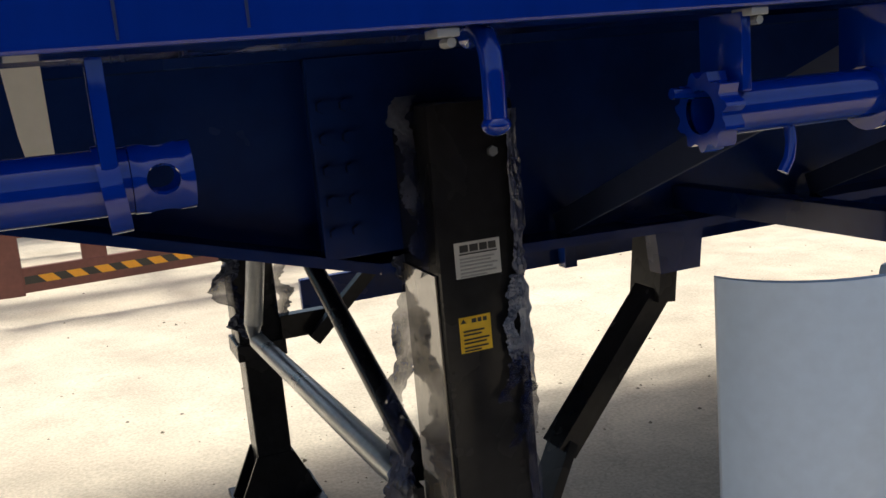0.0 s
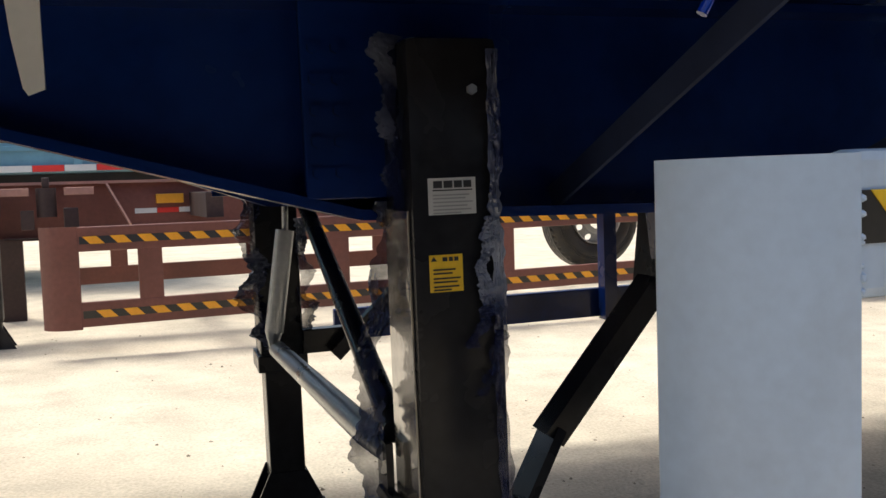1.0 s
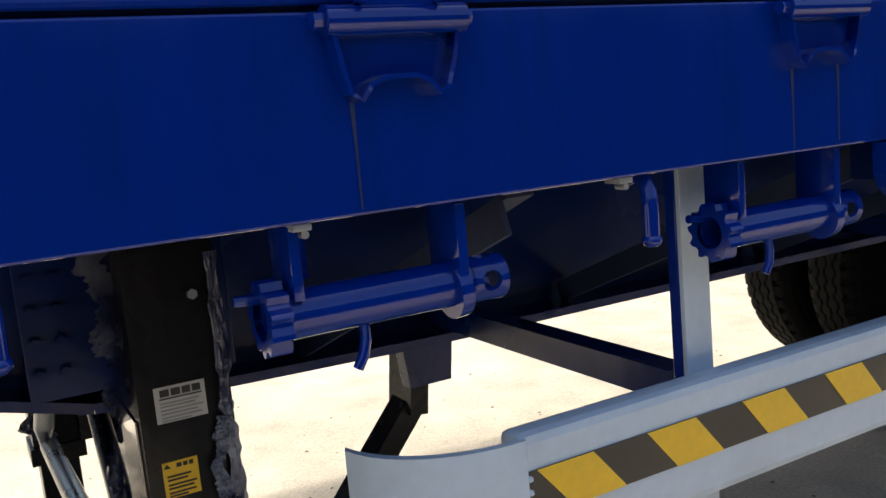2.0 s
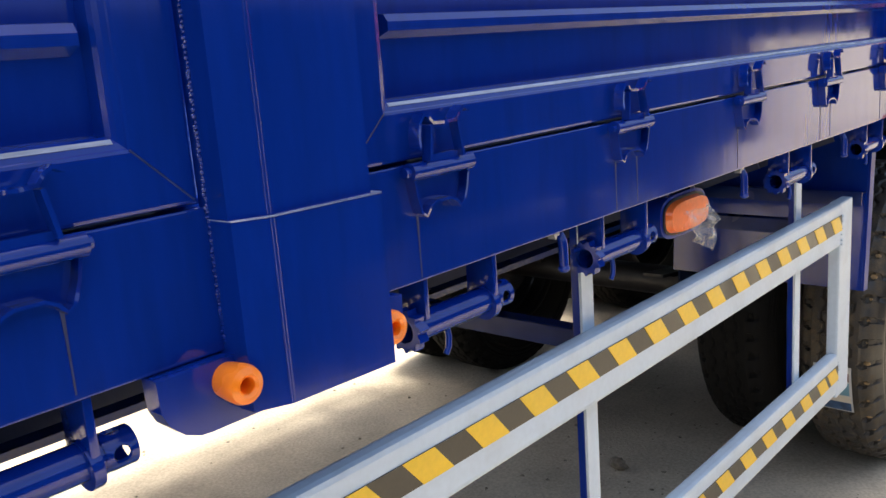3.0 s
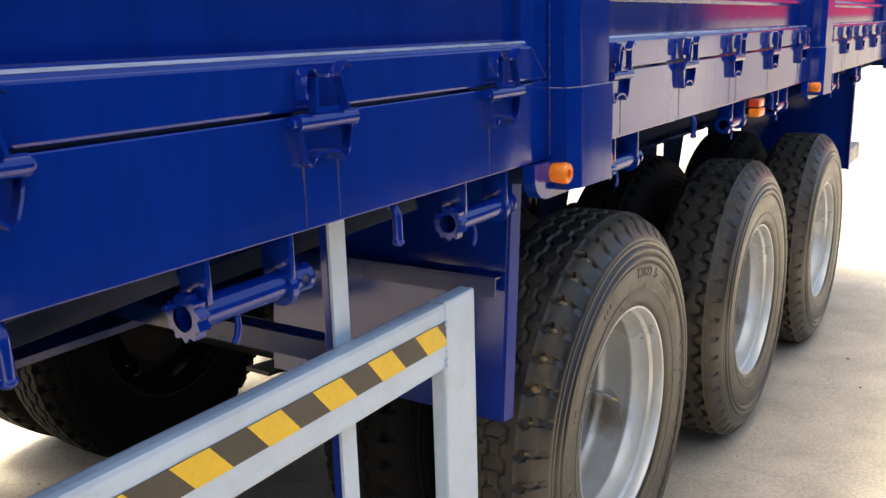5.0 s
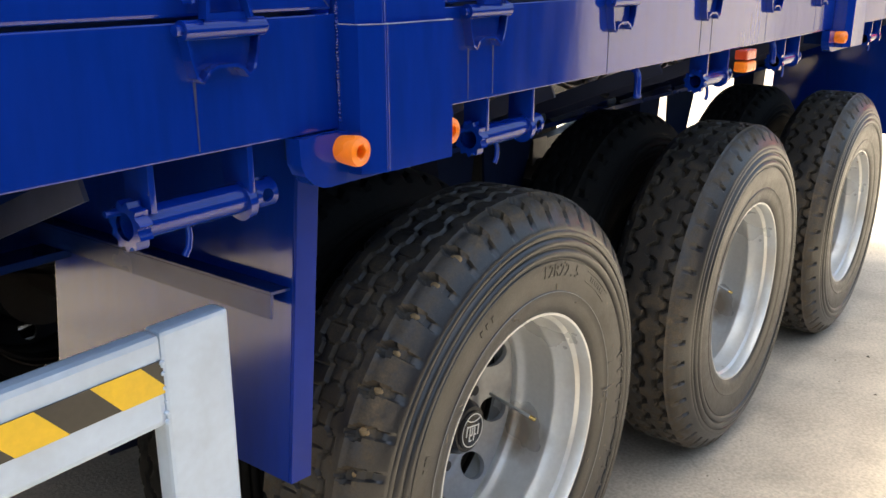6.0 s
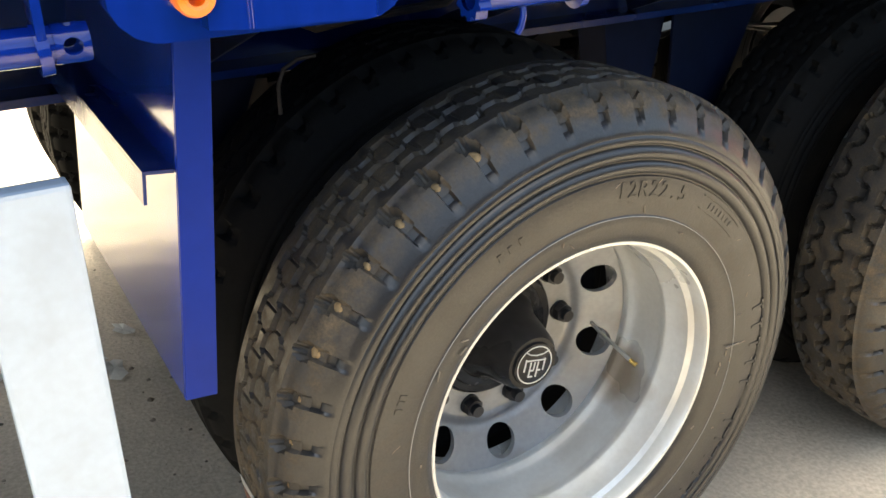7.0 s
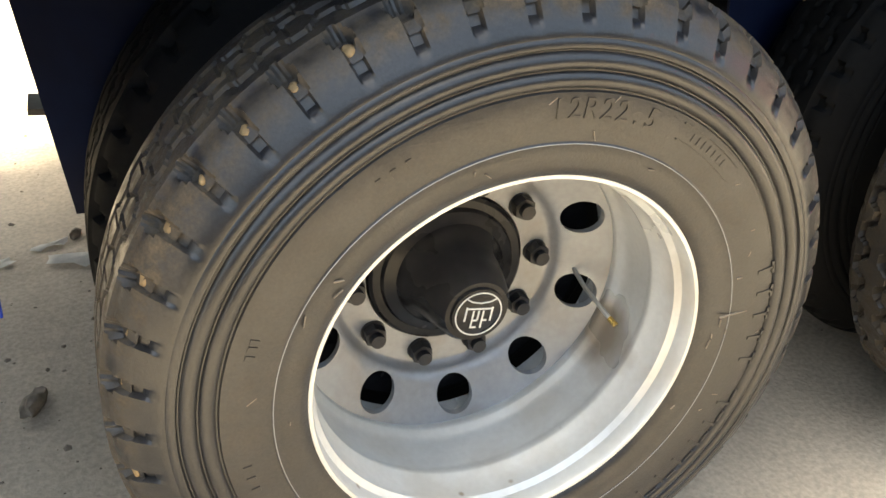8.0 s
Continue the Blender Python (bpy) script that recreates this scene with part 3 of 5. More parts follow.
def latch_meshes():
    tube, hook, low, pin = bmesh.new(), bmesh.new(), bmesh.new(), bmesh.new()
    rod(tube, (-0.053, 0, 0), (0.053, 0, 0), 0.0105, 20)
    rod(pin, (-0.061, 0, 0), (-0.0535, 0, 0), 0.006, 8)
    ribbon(hook, [(-0.0455, 0.020), (-0.0470, 0.034), (-0.0440, 0.048), (-0.0375, 0.0565), (-0.0300, 0.0545), (-0.0225, 0.0465), (0.0000, 0.0455), (0.0175, 0.0470), (0.0240, 0.0550), (0.0320, 0.0600), (0.0420, 0.0555)], 0.0036, -0.0130, 0.0030)
    plate(hook, [(-0.028, 0.0), (0.028, 0.0), (0.027, 0.010), (-0.027, 0.010)], -0.004, 0.003)
    ribbon(hook, [(-0.0290, 0.004), (-0.0260, 0.028), (-0.0245, 0.044)], 0.0042, -0.0120, 0.001)
    ribbon(hook, [(0.0290, 0.004), (0.0245, 0.028), (0.0215, 0.044)], 0.0042, -0.0120, 0.001)
    rim_path = [(-0.0495, 0.002), (-0.0440, -0.030), (-0.0390, -0.048), (-0.0315, -0.0530), (-0.0235, -0.0430), (-0.0120, -0.0385), (0.0120, -0.0385), (0.0220, -0.0430), (0.0290, -0.0510), (0.0355, -0.0470), (0.0420, -0.028), (0.0485, 0.002)]
    ribbon(low, rim_path, 0.0034, -0.004, 0.0125)
    plate(low, rim_path, 0.0085, 0.0125)
    return [put_mesh(n, b, BLUE, True) for n, b in (("side_latch", tube), ("hook_plate", hook), ("latch_bracket", low), ("hinge_pin", pin))]


def build_latches():
    tube, hook, low, pin = latch_meshes()
    rng = random.Random(4)
    drip = bmesh.new()
    plate(drip, [(-0.0018, 0.0), (0.0018, 0.0), (0.0012, -0.030), (0.0008, -0.074), (-0.0006, -0.074), (-0.0010, -0.03)], 0.0, 0.0010)
    drip = put_mesh("drip_stain", drip, DRIP)
    for k in (-2, -1, 0, 1, 2):
        for i in range(5):
            x = -2.513 + 2.2545 * k + 0.4417 * i
            if not FRONT < x < REAR - 0.1:
                continue
            o = part("side_latch", tube, BLUE, TRAILER, "blue painted drop-side latch with a forked hook", (x, 0.0092, 1.421))
            part("hook_plate", hook, BLUE, o, at=(0, -0.002, 0.006), turn=(rng.uniform(-4, 4), 0, 0))
            part("latch_bracket", low, BLUE, o)
            part("hinge_pin", pin, BLUE, o)
            part("hinge_pin", pin, BLUE, o, at=(0.1120, 0, 0))
            part("drip_stain", drip, DRIP, o, "thin rusty drip below the bracket", (-0.034, 0.0102, -0.053))
            if (i + k) % 2:
                part("drip_stain", drip, DRIP, o, "thin rusty drip below the bracket", (0.030, 0.0102, -0.051))


def winch_meshes():
    tube, gear, hang, flange, pawl, lever = (bmesh.new() for _ in range(6))
    revolve(tube, [(0.0150, -0.176), (0.0180, -0.176), (0.0180, -0.016), (0.0150, -0.016)], 24, True)
    bmesh.ops.rotate(tube, verts=tube.verts, cent=(0, 0, 0), matrix=Matrix.Rotation(radians(-90), 3, "Z"))
    # the drilled end: four round holes through the wall
    for q in range(4):
        arc = math.pi / 4
        square = [(-arc + arc * k / 3, -0.0155) for k in range(6)] + [(arc, -0.0155 + 0.0315 * k / 4) for k in range(4)] + [(arc - arc * k / 3, 0.016) for k in range(6)] + [(-arc, 0.016 - 0.0315 * k / 4) for k in range(4)]
        rings = []
        for r in (0.0186, 0.0152):
            edge, hole_ring = [], []
            for u, x in square:
                d = Vector((u * 0.0186, x)).normalized() * 0.0086
                for ring, uu, xx in ((edge, u, x), (hole_ring, d.x / 0.0186, d.y)):
                    a = uu + math.pi / 2 * q
                    ring.append(tube.verts.new((xx, r * math.cos(a), r * math.sin(a))))
            rings.append((edge, hole_ring))
        n = len(square)
        for k in range(n):
            k2 = (k + 1) % n
            (e0, h0), (e1, h1) = rings
            tube.faces.new((e0[k], e0[k2], h0[k2], h0[k]))
            tube.faces.new((h0[k], h0[k2], h1[k2], h1[k]))
            tube.faces.new((h1[k], h1[k2], e1[k2], e1[k]))
            if 10 <= k < 15:
                tube.faces.new((e0[k2], e0[k], e1[k], e1[k2]))
    bmesh.ops.remove_doubles(tube, verts=tube.verts, dist=1e-5)
    teeth = 11
    pts = []
    for k in range(teeth * 4):
        r = (0.0265, 0.028, 0.023, 0.023)[k % 4]
        a = 2 * math.pi * k / (teeth * 4)
        pts.append((r * math.cos(a), r * math.sin(a)))
    inner = [(0.0152 * math.cos(2 * math.pi * k / 44), 0.0152 * math.sin(2 * math.pi * k / 44)) for k in range(44)]
    vs = [[gear.verts.new((x, y, z)) for y, z in ring] for x, ring in ((-0.182, inner), (-0.182, pts), (-0.166, pts), (-0.166, inner))]
    for s, t in zip(vs, vs[1:]):
        for k in range(44):
            gear.faces.new((s[k], s[(k + 1) % 44], t[(k + 1) % 44], t[k]))
    for x in (-0.158,):
        box(hang, x - 0.004, x + 0.004, -0.020, 0.024, 0.012, 0.0645, 0.0015)
    box(hang, -0.154, -0.136, 0.018, 0.024, 0.020, 0.0645, 0.001)
    box(flange, -0.030, -0.021, -0.021, 0.026, -0.012, 0.0645, 0.002)
    rod(flange, (-0.031, 0, -0.004), (-0.020, 0, -0.003), 0.0240, 24)
    pipe(pawl, [(-0.104, 0, -0.016), (-0.105, -0.003, -0.028), (-0.109, -0.005, -0.040), (-0.114, -0.004, -0.049)], 0.0042)
    rod(lever, (-0.196, 0.012, 0.014), (-0.160, 0.010, 0.012), 0.004, 8)
    return [put_mesh(n, b, m, True) for n, b, m in (("winch", tube, BLUE), ("ratchet_wheel", gear, BLUE), ("hanger", hang, BLUE), ("flange", flange, BLUE),
                                                    ("pawl", pawl, BLUE), ("lever", lever, BLUE))]


WINCHES = [-3.905, -3.366, -2.932, -2.370, -1.967, -1.213, -0.676, -0.062, 0.845, 1.42, 2.45, 3.1]
HOOKS = [-4.25, -3.714, -3.205, -2.239, -1.61, -1.023, 0.307, 1.15, 2.1]


def build_winches():
    names = ("winch", "ratchet_wheel", "hanger", "flange", "pawl", "lever")
    meshes = winch_meshes()
    for x in WINCHES:
        o = part("winch", meshes[0], BLUE, TRAILER, "blue rope winch tube with a toothed ratchet wheel", (x, 0.053, 1.2235))
        for n, me in zip(names[1:], meshes[1:]):
            part(n, me, BLUE, o)


def build_hooks():
    bm = bmesh.new()
    pts = [(0, 0.030, 0.052), (0, 0.016, 0.054), (0, 0.006, 0.050), (0, 0.001, 0.040), (0, 0, 0.028), (0, 0, 0.0)]
    pipe(bm, pts, 0.0072, 12)
    bmesh.ops.create_uvsphere(bm, u_segments=12, v_segments=8, radius=0.0092, matrix=Matrix.Translation((0, 0, -0.001)) @ Matrix.Diagonal((1, 1, 0.7, 1)))
    me = put_mesh("rope_hook", bm, BLUE, True)
    for x in HOOKS:
        part("rope_hook", me, BLUE, TRAILER, "blue bent steel rope hook", (x, 0.030, 1.233))
    # small folded clips where the hooks meet the sill
    bm = bmesh.new()
    box(bm, -0.007, 0.007, 0.0, 0.02, -0.005, 0.0, 0.001)
    rod(bm, (0.003, 0.004, -0.008), (0.003, 0.016, -0.008), 0.003, 8)
    me = put_mesh("sill_clip", bm, DISC, True)
    for x in (-3.742, -3.235, -3.52, -2.262, -1.632):
        part("sill_clip", me, STEEL, TRAILER, "small pale metal clip under the sill", (x, 0.024, 1.2895))


# side guard: local x along the rail, y inward
G0, GLEN, GTURN = (-3.335, 0.067), 2.64, math.degrees(math.atan2(0.036, 2.64))
TAPE_LOW, TAPE_TOP, STEP, LEAN = 1.002, 1.0445, 0.1275, 0.0365


def build_guard():
    bm = bmesh.new()
    box(bm, -0.002, GLEN - 0.105, 0.0, 0.032, 0.957, 1.077, 0.009)
    g = part("side_guard", bm, WHITE, TRAILER, "white painted side guard rail with yellow and black tape", (*G0, 0), (0, 0.17, GTURN))
    bm = bmesh.new()
    box(bm, -0.002, GLEN - 0.105, 0.0, 0.032, 0.525, 0.645, 0.009)
    part("lower_rail", bm, WHITE, g)
    bm = bmesh.new()
    box(bm, GLEN - 0.1045, GLEN, 0.003, 0.035, 0.510, 1.077, 0.006)
    part("end_post", bm, WHITE, g)
    # bent front plate
    bm = bmesh.new()
    n = 10
    c = [(-0.122 * math.sin(k / n * 1.45) / math.sin(1.45), 0.090 * (1 - math.cos(k / n * 1.45)) / (1 - math.cos(1.45))) for k in range(n + 1)]
    c = [(0.004, -0.003)] + [(x - 0.003, y - 0.003) for x, y in c]
    slab(bm, c + [(x + 0.004, y + 0.008) for x, y in c[::-1]], 0.520, 1.074)
    part("front_plate", bm, WHITE, g, "bent white plate closing the front of the guard", smooth=True)
    # weld blobs
    bm = bmesh.new()
    rng = random.Random(7)
    for x in (0.006, GLEN - 0.108):
        for z in [rng.uniform(0.968, 1.076) for _ in range(7)] + [rng.uniform(0.536, 0.644) for _ in range(7)] + [0.962, 0.964]:
            bmesh.ops.create_icosphere(bm, subdivisions=1, radius=rng.uniform(0.002, 0.0042), matrix=Matrix.Translation((x, -0.002, z)))
    tagged(part("weld_spatter", bm, WHITE, g, smooth=True), kind="stuff")
    # tape: one dark strip and yellow slanted pieces a rail
    for dz, first in ((0.0, 0.0), (-0.432, 0.045)):
        bm = bmesh.new()
        box(bm, 0.006, GLEN - 0.107, -0.0016, 0.001, TAPE_LOW + dz, TAPE_TOP + dz)
        part("tape_strip", bm, TAPE, g, "dark reflective tape strip")
        bm = bmesh.new()
        plate(bm, [(-0.0625, TAPE_LOW), (0, TAPE_LOW), (-LEAN, TAPE_TOP), (-0.0625 - LEAN, TAPE_TOP)], -0.0026, -0.0014)
        me = put_mesh("tape_stripe", bm, YELLOW)
        x = (-0.922 + 3.33) % STEP + first
        if x < 0.1:
            x += STEP
        while x < GLEN - 0.18:
            part("tape_stripe", me, YELLOW, g, at=(x, 0, dz))
            x += STEP
        # cut pieces at the ends
        bm = bmesh.new()
        plate(bm, [(GLEN - 0.166, TAPE_LOW), (GLEN - 0.1075, TAPE_LOW), (GLEN - 0.1075, TAPE_LOW + 0.010), (GLEN - 0.137, TAPE_TOP), (GLEN - 0.2025, TAPE_TOP)], -0.0026, -0.0014)
        part("tape_stripe", bm, YELLOW, g, at=(0, 0, dz))
    # hanging posts
    for x, y in ((-3.10, 0.104), (-2.062, 0.118), (-1.052, 0.132)):
        bm = bmesh.new()
        box(bm, 0, 0.036, 0, 0.006, 0.54, 1.289, 0.001)
        p = part("guard_post", bm, WHITE, TRAILER, "white angle-iron post holding the side guard", (x, y, 0))
        bm = bmesh.new()
        box(bm, -0.0005, 0.006, 0.0065, 0.02, 0.54, 1.289, 0.001)
        part("post_flange", bm, BLUE, p, "blue inner flange")
        bm = bmesh.new()
        beam_bar(bm, (x + 0.02, y + 0.025, 1.045), (x + 0.02, 0.715, 1.045), 0.006, 0.036)
        beam_bar(bm, (x + 0.036, y + 0.025, 1.061), (x + 0.036, 0.715, 1.061), 0.03, 0.005)
        part("guard_tie", bm, NAVY, TRAILER, "flat tie bar from the guard post to the beam")
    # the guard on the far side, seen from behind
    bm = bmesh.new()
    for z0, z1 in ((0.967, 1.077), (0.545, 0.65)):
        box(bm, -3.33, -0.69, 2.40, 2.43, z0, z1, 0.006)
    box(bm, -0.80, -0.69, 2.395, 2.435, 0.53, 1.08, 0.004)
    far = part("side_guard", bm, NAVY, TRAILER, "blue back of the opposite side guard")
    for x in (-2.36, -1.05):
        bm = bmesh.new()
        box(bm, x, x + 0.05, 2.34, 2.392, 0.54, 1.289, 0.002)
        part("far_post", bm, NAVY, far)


def build_chassis():
    for y in (0.72, 1.78):
        bm = bmesh.new()
        low = [(FRONT, 1.20), (-4.75, 1.185), (-4.04, 1.150), (-3.60, 1.030), (-3.1, 1.018), (REAR, 1.018)]
        if y > 1:
            low[:3] = [(FRONT, 1.265), (-4.75, 1.262), (-4.20, 1.235)]
        top = 1.30
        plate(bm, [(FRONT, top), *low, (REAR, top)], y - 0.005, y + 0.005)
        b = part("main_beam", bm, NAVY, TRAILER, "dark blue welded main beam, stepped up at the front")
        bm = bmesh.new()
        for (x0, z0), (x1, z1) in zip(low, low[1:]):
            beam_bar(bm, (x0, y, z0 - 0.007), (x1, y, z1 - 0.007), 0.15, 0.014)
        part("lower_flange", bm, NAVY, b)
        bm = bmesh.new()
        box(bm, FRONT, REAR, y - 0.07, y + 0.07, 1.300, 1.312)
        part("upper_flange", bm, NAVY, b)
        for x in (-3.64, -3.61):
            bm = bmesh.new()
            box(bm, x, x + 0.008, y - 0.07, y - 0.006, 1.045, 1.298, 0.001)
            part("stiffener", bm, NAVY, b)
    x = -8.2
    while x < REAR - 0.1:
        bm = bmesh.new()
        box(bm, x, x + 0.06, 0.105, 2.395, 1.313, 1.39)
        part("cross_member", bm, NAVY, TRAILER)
        for s in (0, 1):
            bm = bmesh.new()
            y0, y1 = (0.11, 0.70) if not s else (2.39, 1.80)
            beam_bar(bm, (x + 0.028, y0, 1.262), (x + 0.028, y1, 1.032), 0.006, 0.036)
            beam_bar(bm, (x + 0.046, y0, 1.279), (x + 0.046, y1, 1.049), 0.030, 0.005)
            if x > -3.5:
                part("outrigger_brace", bm, BRACE, TRAILER, "slanting dark blue outrigger brace")
            else:
                bm.free()
        x += 0.487
    # white hanger behind the front winch
    bm = bmesh.new()
    plate(bm, [(-0.028, 0.135), (0.010, 0.135), (0.010, 0.007), (0.002, 0.004), (-0.008, 0.0), (-0.013, 0.008), (-0.022, 0.065)], 0.0, 0.006)
    part("hanger_strip", bm, TAPEWHITE, TRAILER, "pale tapered hanger strip", (-3.976, 0.58, 1.176))
    # air pipe and cable along the beam
    for y, z, r in ((0.60, 1.20, 0.008), (0.62, 1.175, 0.006), (0.58, 1.24, 0.010)):
        bm = bmesh.new()
        rng = random.Random(int(z * 1000))
        pipe(bm, [(xx, y + rng.uniform(-0.01, 0.01), z + rng.uniform(-0.012, 0.012)) for xx in np.arange(-2.2, 3.6, 0.3)], r, 8)
        part("air_line", bm, DARK, TRAILER, smooth=True)


def mud_plate(x, face, low=0.775, y1=0.70):
    """A mudguard plate across the wheel's path with a folded edge and an angle-iron stay."""
    s = 1 if face > 0 else -1
    bm = bmesh.new()
    box(bm, x - 0.003, x + 0.003, 0.100, y1, low, 1.288, 0.001)
    p = part("mud_plate", bm, BLUE, TRAILER, "glossy blue mudguard plate with a folded edge")
    if s > 0:
        p.matrix_basis = Matrix.Translation((x, 0, low)) @ Matrix.Rotation(radians(5.5), 4, "Y") @ Matrix.Translation((-x, 0, -low))
    bm = bmesh.new()
    a, b = sorted((x - 0.003 * s, x + 0.036 * s))
    box(bm, a, b, 0.094, 0.0995, low, 1.245, 0.001)
    part("folded_edge", bm, BLUESATIN, p)
    bm = bmesh.new()
    a, b = sorted((x - 0.0035 * s, x - 0.038 * s))
    box(bm, a, b, 0.104, 1.1, 1.062, 1.066)
    a, b = sorted((x - 0.034 * s, x - 0.038 * s))
    box(bm, a, b, 0.104, 1.1, 1.028, 1.0615)
    part("angle_stay", bm, NAVY, p)


def build_lamps():
    for a, b in POSTS:
        marker_lamp(a - 0.010, 1.267)
        marker_lamp(b + 0.011, 1.266)
    # oval turn lamp in a ring, half out of its plastic bag
    ring, gasket, lens, bag = (bmesh.new() for _ in range(4))

    def oval(w, h, n=44):
        out = []
        for k in range(n):
            a = 2 * math.pi * k / n
            out.append((math.copysign(abs(math.cos(a)) ** 0.58, math.cos(a)) * w, math.copysign(abs(math.sin(a)) ** 0.62, math.sin(a)) * h))
        return out
    plate(ring, oval(0.089, 0.0395), 0.004, 0.040)
    plate(gasket, oval(0.081, 0.0335), 0.001, 0.0039)
    plate(lens, oval(0.076, 0.0300), -0.010, 0.0009)
    for v in lens.verts:
        if v.co.y < 0:
            v.co.x *= 0.93
            v.co.z *= 0.9
    o = part("turn_lamp", ring, BLUE, TRAILER, "rounded side lamp with an orange lens half out of a clear bag", (-1.812, 0.052, 1.233), smooth=True)
    part("gasket", gasket, DARK, o, "dark rubber gasket round the lens")
    part("lens", lens, LENS, o, "red-orange lens", smooth=True)
    n, rows = 14, 14
    rng = random.Random(3)
    grid = []
    for j in range(rows):
        row = []
        for i in range(n):
            u, v = i / (n - 1), j / (rows - 1)
            x = -0.062 + 0.122 * u * (1 - 0.75 * max(0, v - 0.40)) + 0.052 * v
            z = 0.012 - 0.084 * v * (0.75 + 0.35 * u)
            q = noise.noise(Vector((u * 4, v * 4, 1.7))) + 0.6 * noise.noise(Vector((u * 11, v * 9, 4.2)))
            row.append(bag.verts.new((x + 0.004 * noise.noise(Vector((u * 7, v * 7, 8))), -0.026 + 0.015 * q, z)))
        grid.append(row)
    for r0, r1 in zip(grid, grid[1:]):
        for i in range(n - 1):
            bag.faces.new((r0[i], r0[i + 1], r1[i + 1], r1[i]))
    part("plastic_bag", bag, BAG, o, "crumpled clear plastic bag")
    for x in (-0.05, 0.05):
        bm = bmesh.new()
        box(bm, x - 0.01, x + 0.01, 0.012, 0.018, 0.03, 0.06)
        part("lamp_bracket", bm, NAVY, o)
    # stacked rear-side lamps
    bm = bmesh.new()
    box(bm, -0.034, 0.034, -0.012, 0.02, -0.010, 0.014, 0.004)
    o = part("side_lamp", bm, REDLAMP, TRAILER, "red-orange rectangular side lamp", (0.868, 0.005, 1.300 - 0.028))
    bm = bmesh.new()
    box(bm, -0.036, 0.036, -0.014, 0.02, -0.040, -0.014, 0.006)
    part("lower_lamp", bm, ORANGE, o, "orange lamp below it")


def landing_leg(y, x=-3.5115, near=True):
    gz = ground_z(x)
    bm = bmesh.new()
    w = 0.0575
    box(bm, -w, w, 0, 0.13, 0.60, 1.235, 0.010)
    leg = part("landing_leg", bm, BLACK, TRAILER, "black square landing leg with stickers and torn wrapping film" if near else "black square landing leg wrapped in torn film", (x, y, 0), smooth=True)
    bm = bmesh.new()
    box(bm, -w - 0.008, w + 0.008, -0.008, 0.138, 0.575, 0.62, 0.004)
    part("collar", bm, BLACK, leg)
    bm = bmesh.new()
    box(bm, -0.047, 0.047, 0.012, 0.118, gz + 0.03, 0.60, 0.006)
    part("inner_tube", bm, BLACK, leg)
    bm = bmesh.new()
    box(bm, -0.12, 0.12, -0.05, 0.18, gz, gz + 0.022, 0.004)
    for yy in (0.012, 0.118):
        plate(bm, [(-0.115, gz + 0.022), (0.115, gz + 0.022), (0.05, gz + 0.16), (-0.05, gz + 0.16)], yy - 0.004, yy + 0.004)
    part("foot", bm, BLACK, leg)
    bm = bmesh.new()
    sgn = 0.13 if near else -0.02
    box(bm, -0.16, 0.10, sgn, sgn + 0.02, 1.045, 1.30, 0.002)
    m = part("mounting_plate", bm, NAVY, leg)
    for bx in (-0.115, -0.145, 0.085):
        for bz in (1.08, 1.12, 1.16, 1.20, 1.24):
            bm = bmesh.new()
            rod(bm, (bx, sgn - 0.010, bz), (bx, sgn + 0.001, bz), 0.008, 6)
            part("bolt", bm, NAVY, leg)
    if near:
        bm = bmesh.new()
        rod(bm, (0.0225, -0.006, 1.172), (0.0225, 0.001, 1.172), 0.0065, 6)
        part("chrome_bolt", bm, STEEL, leg, "small bright bolt")
        # white maker's sticker and yellow warning sticker: bars only
        bm = bmesh.new()
        box(bm, -0.0365, 0.0235, -0.0012, 0.001, 1.0235, 1.0675)
        part("sticker", bm, LABEL, leg, "white sticker with dark bars")
        bm = bmesh.new()
        for a, b in ((-0.030, -0.019), (-0.017, -0.006), (-0.004, 0.006), (0.008, 0.018)):
            box(bm, a, b, -0.0020, -0.0013, 1.0555, 1.0640)
        box(bm, -0.031, 0.019, -0.0020, -0.0013, 1.0520, 1.0535)
        part("sticker_print", bm, INK, leg)
        bm = bmesh.new()
        for z, b in ((1.047, 0.015), (1.043, 0.010), (1.0385, 0.019), (1.034, 0.012), (1.0295, 0.017), (1.0255, 0.004)):
            box(bm, -0.031, b, -0.0020, -0.0013, z - 0.0009, z + 0.0009)
        part("sticker_print", bm, GREYINK, leg)
        bm = bmesh.new()
        box(bm, -0.0385, 0.0035, -0.0012, 0.001, 0.9305, 0.9755)
        part("sticker", bm, YELLOW, leg, "yellow warning sticker with dark bars")
        bm = bmesh.new()
        plate(bm, [(-0.037, 0.968), (-0.029, 0.968), (-0.033, 0.9735)], -0.0020, -0.0013)
        for a, b in ((-0.022, -0.016), (-0.014, -0.009), (-0.007, -0.002)):
            box(bm, a, b, -0.0020, -0.0013, 0.9675, 0.9725)
        for z, b in ((0.9575, -0.006), (0.953, -0.010), (0.947, 0.000), (0.9425, -0.004), (0.937, -0.002), (0.933, -0.012)):
            box(bm, -0.034, b, -0.0020, -0.0013, z - 0.001, z + 0.001)
        part("sticker_print", bm, INK, leg)
    return leg


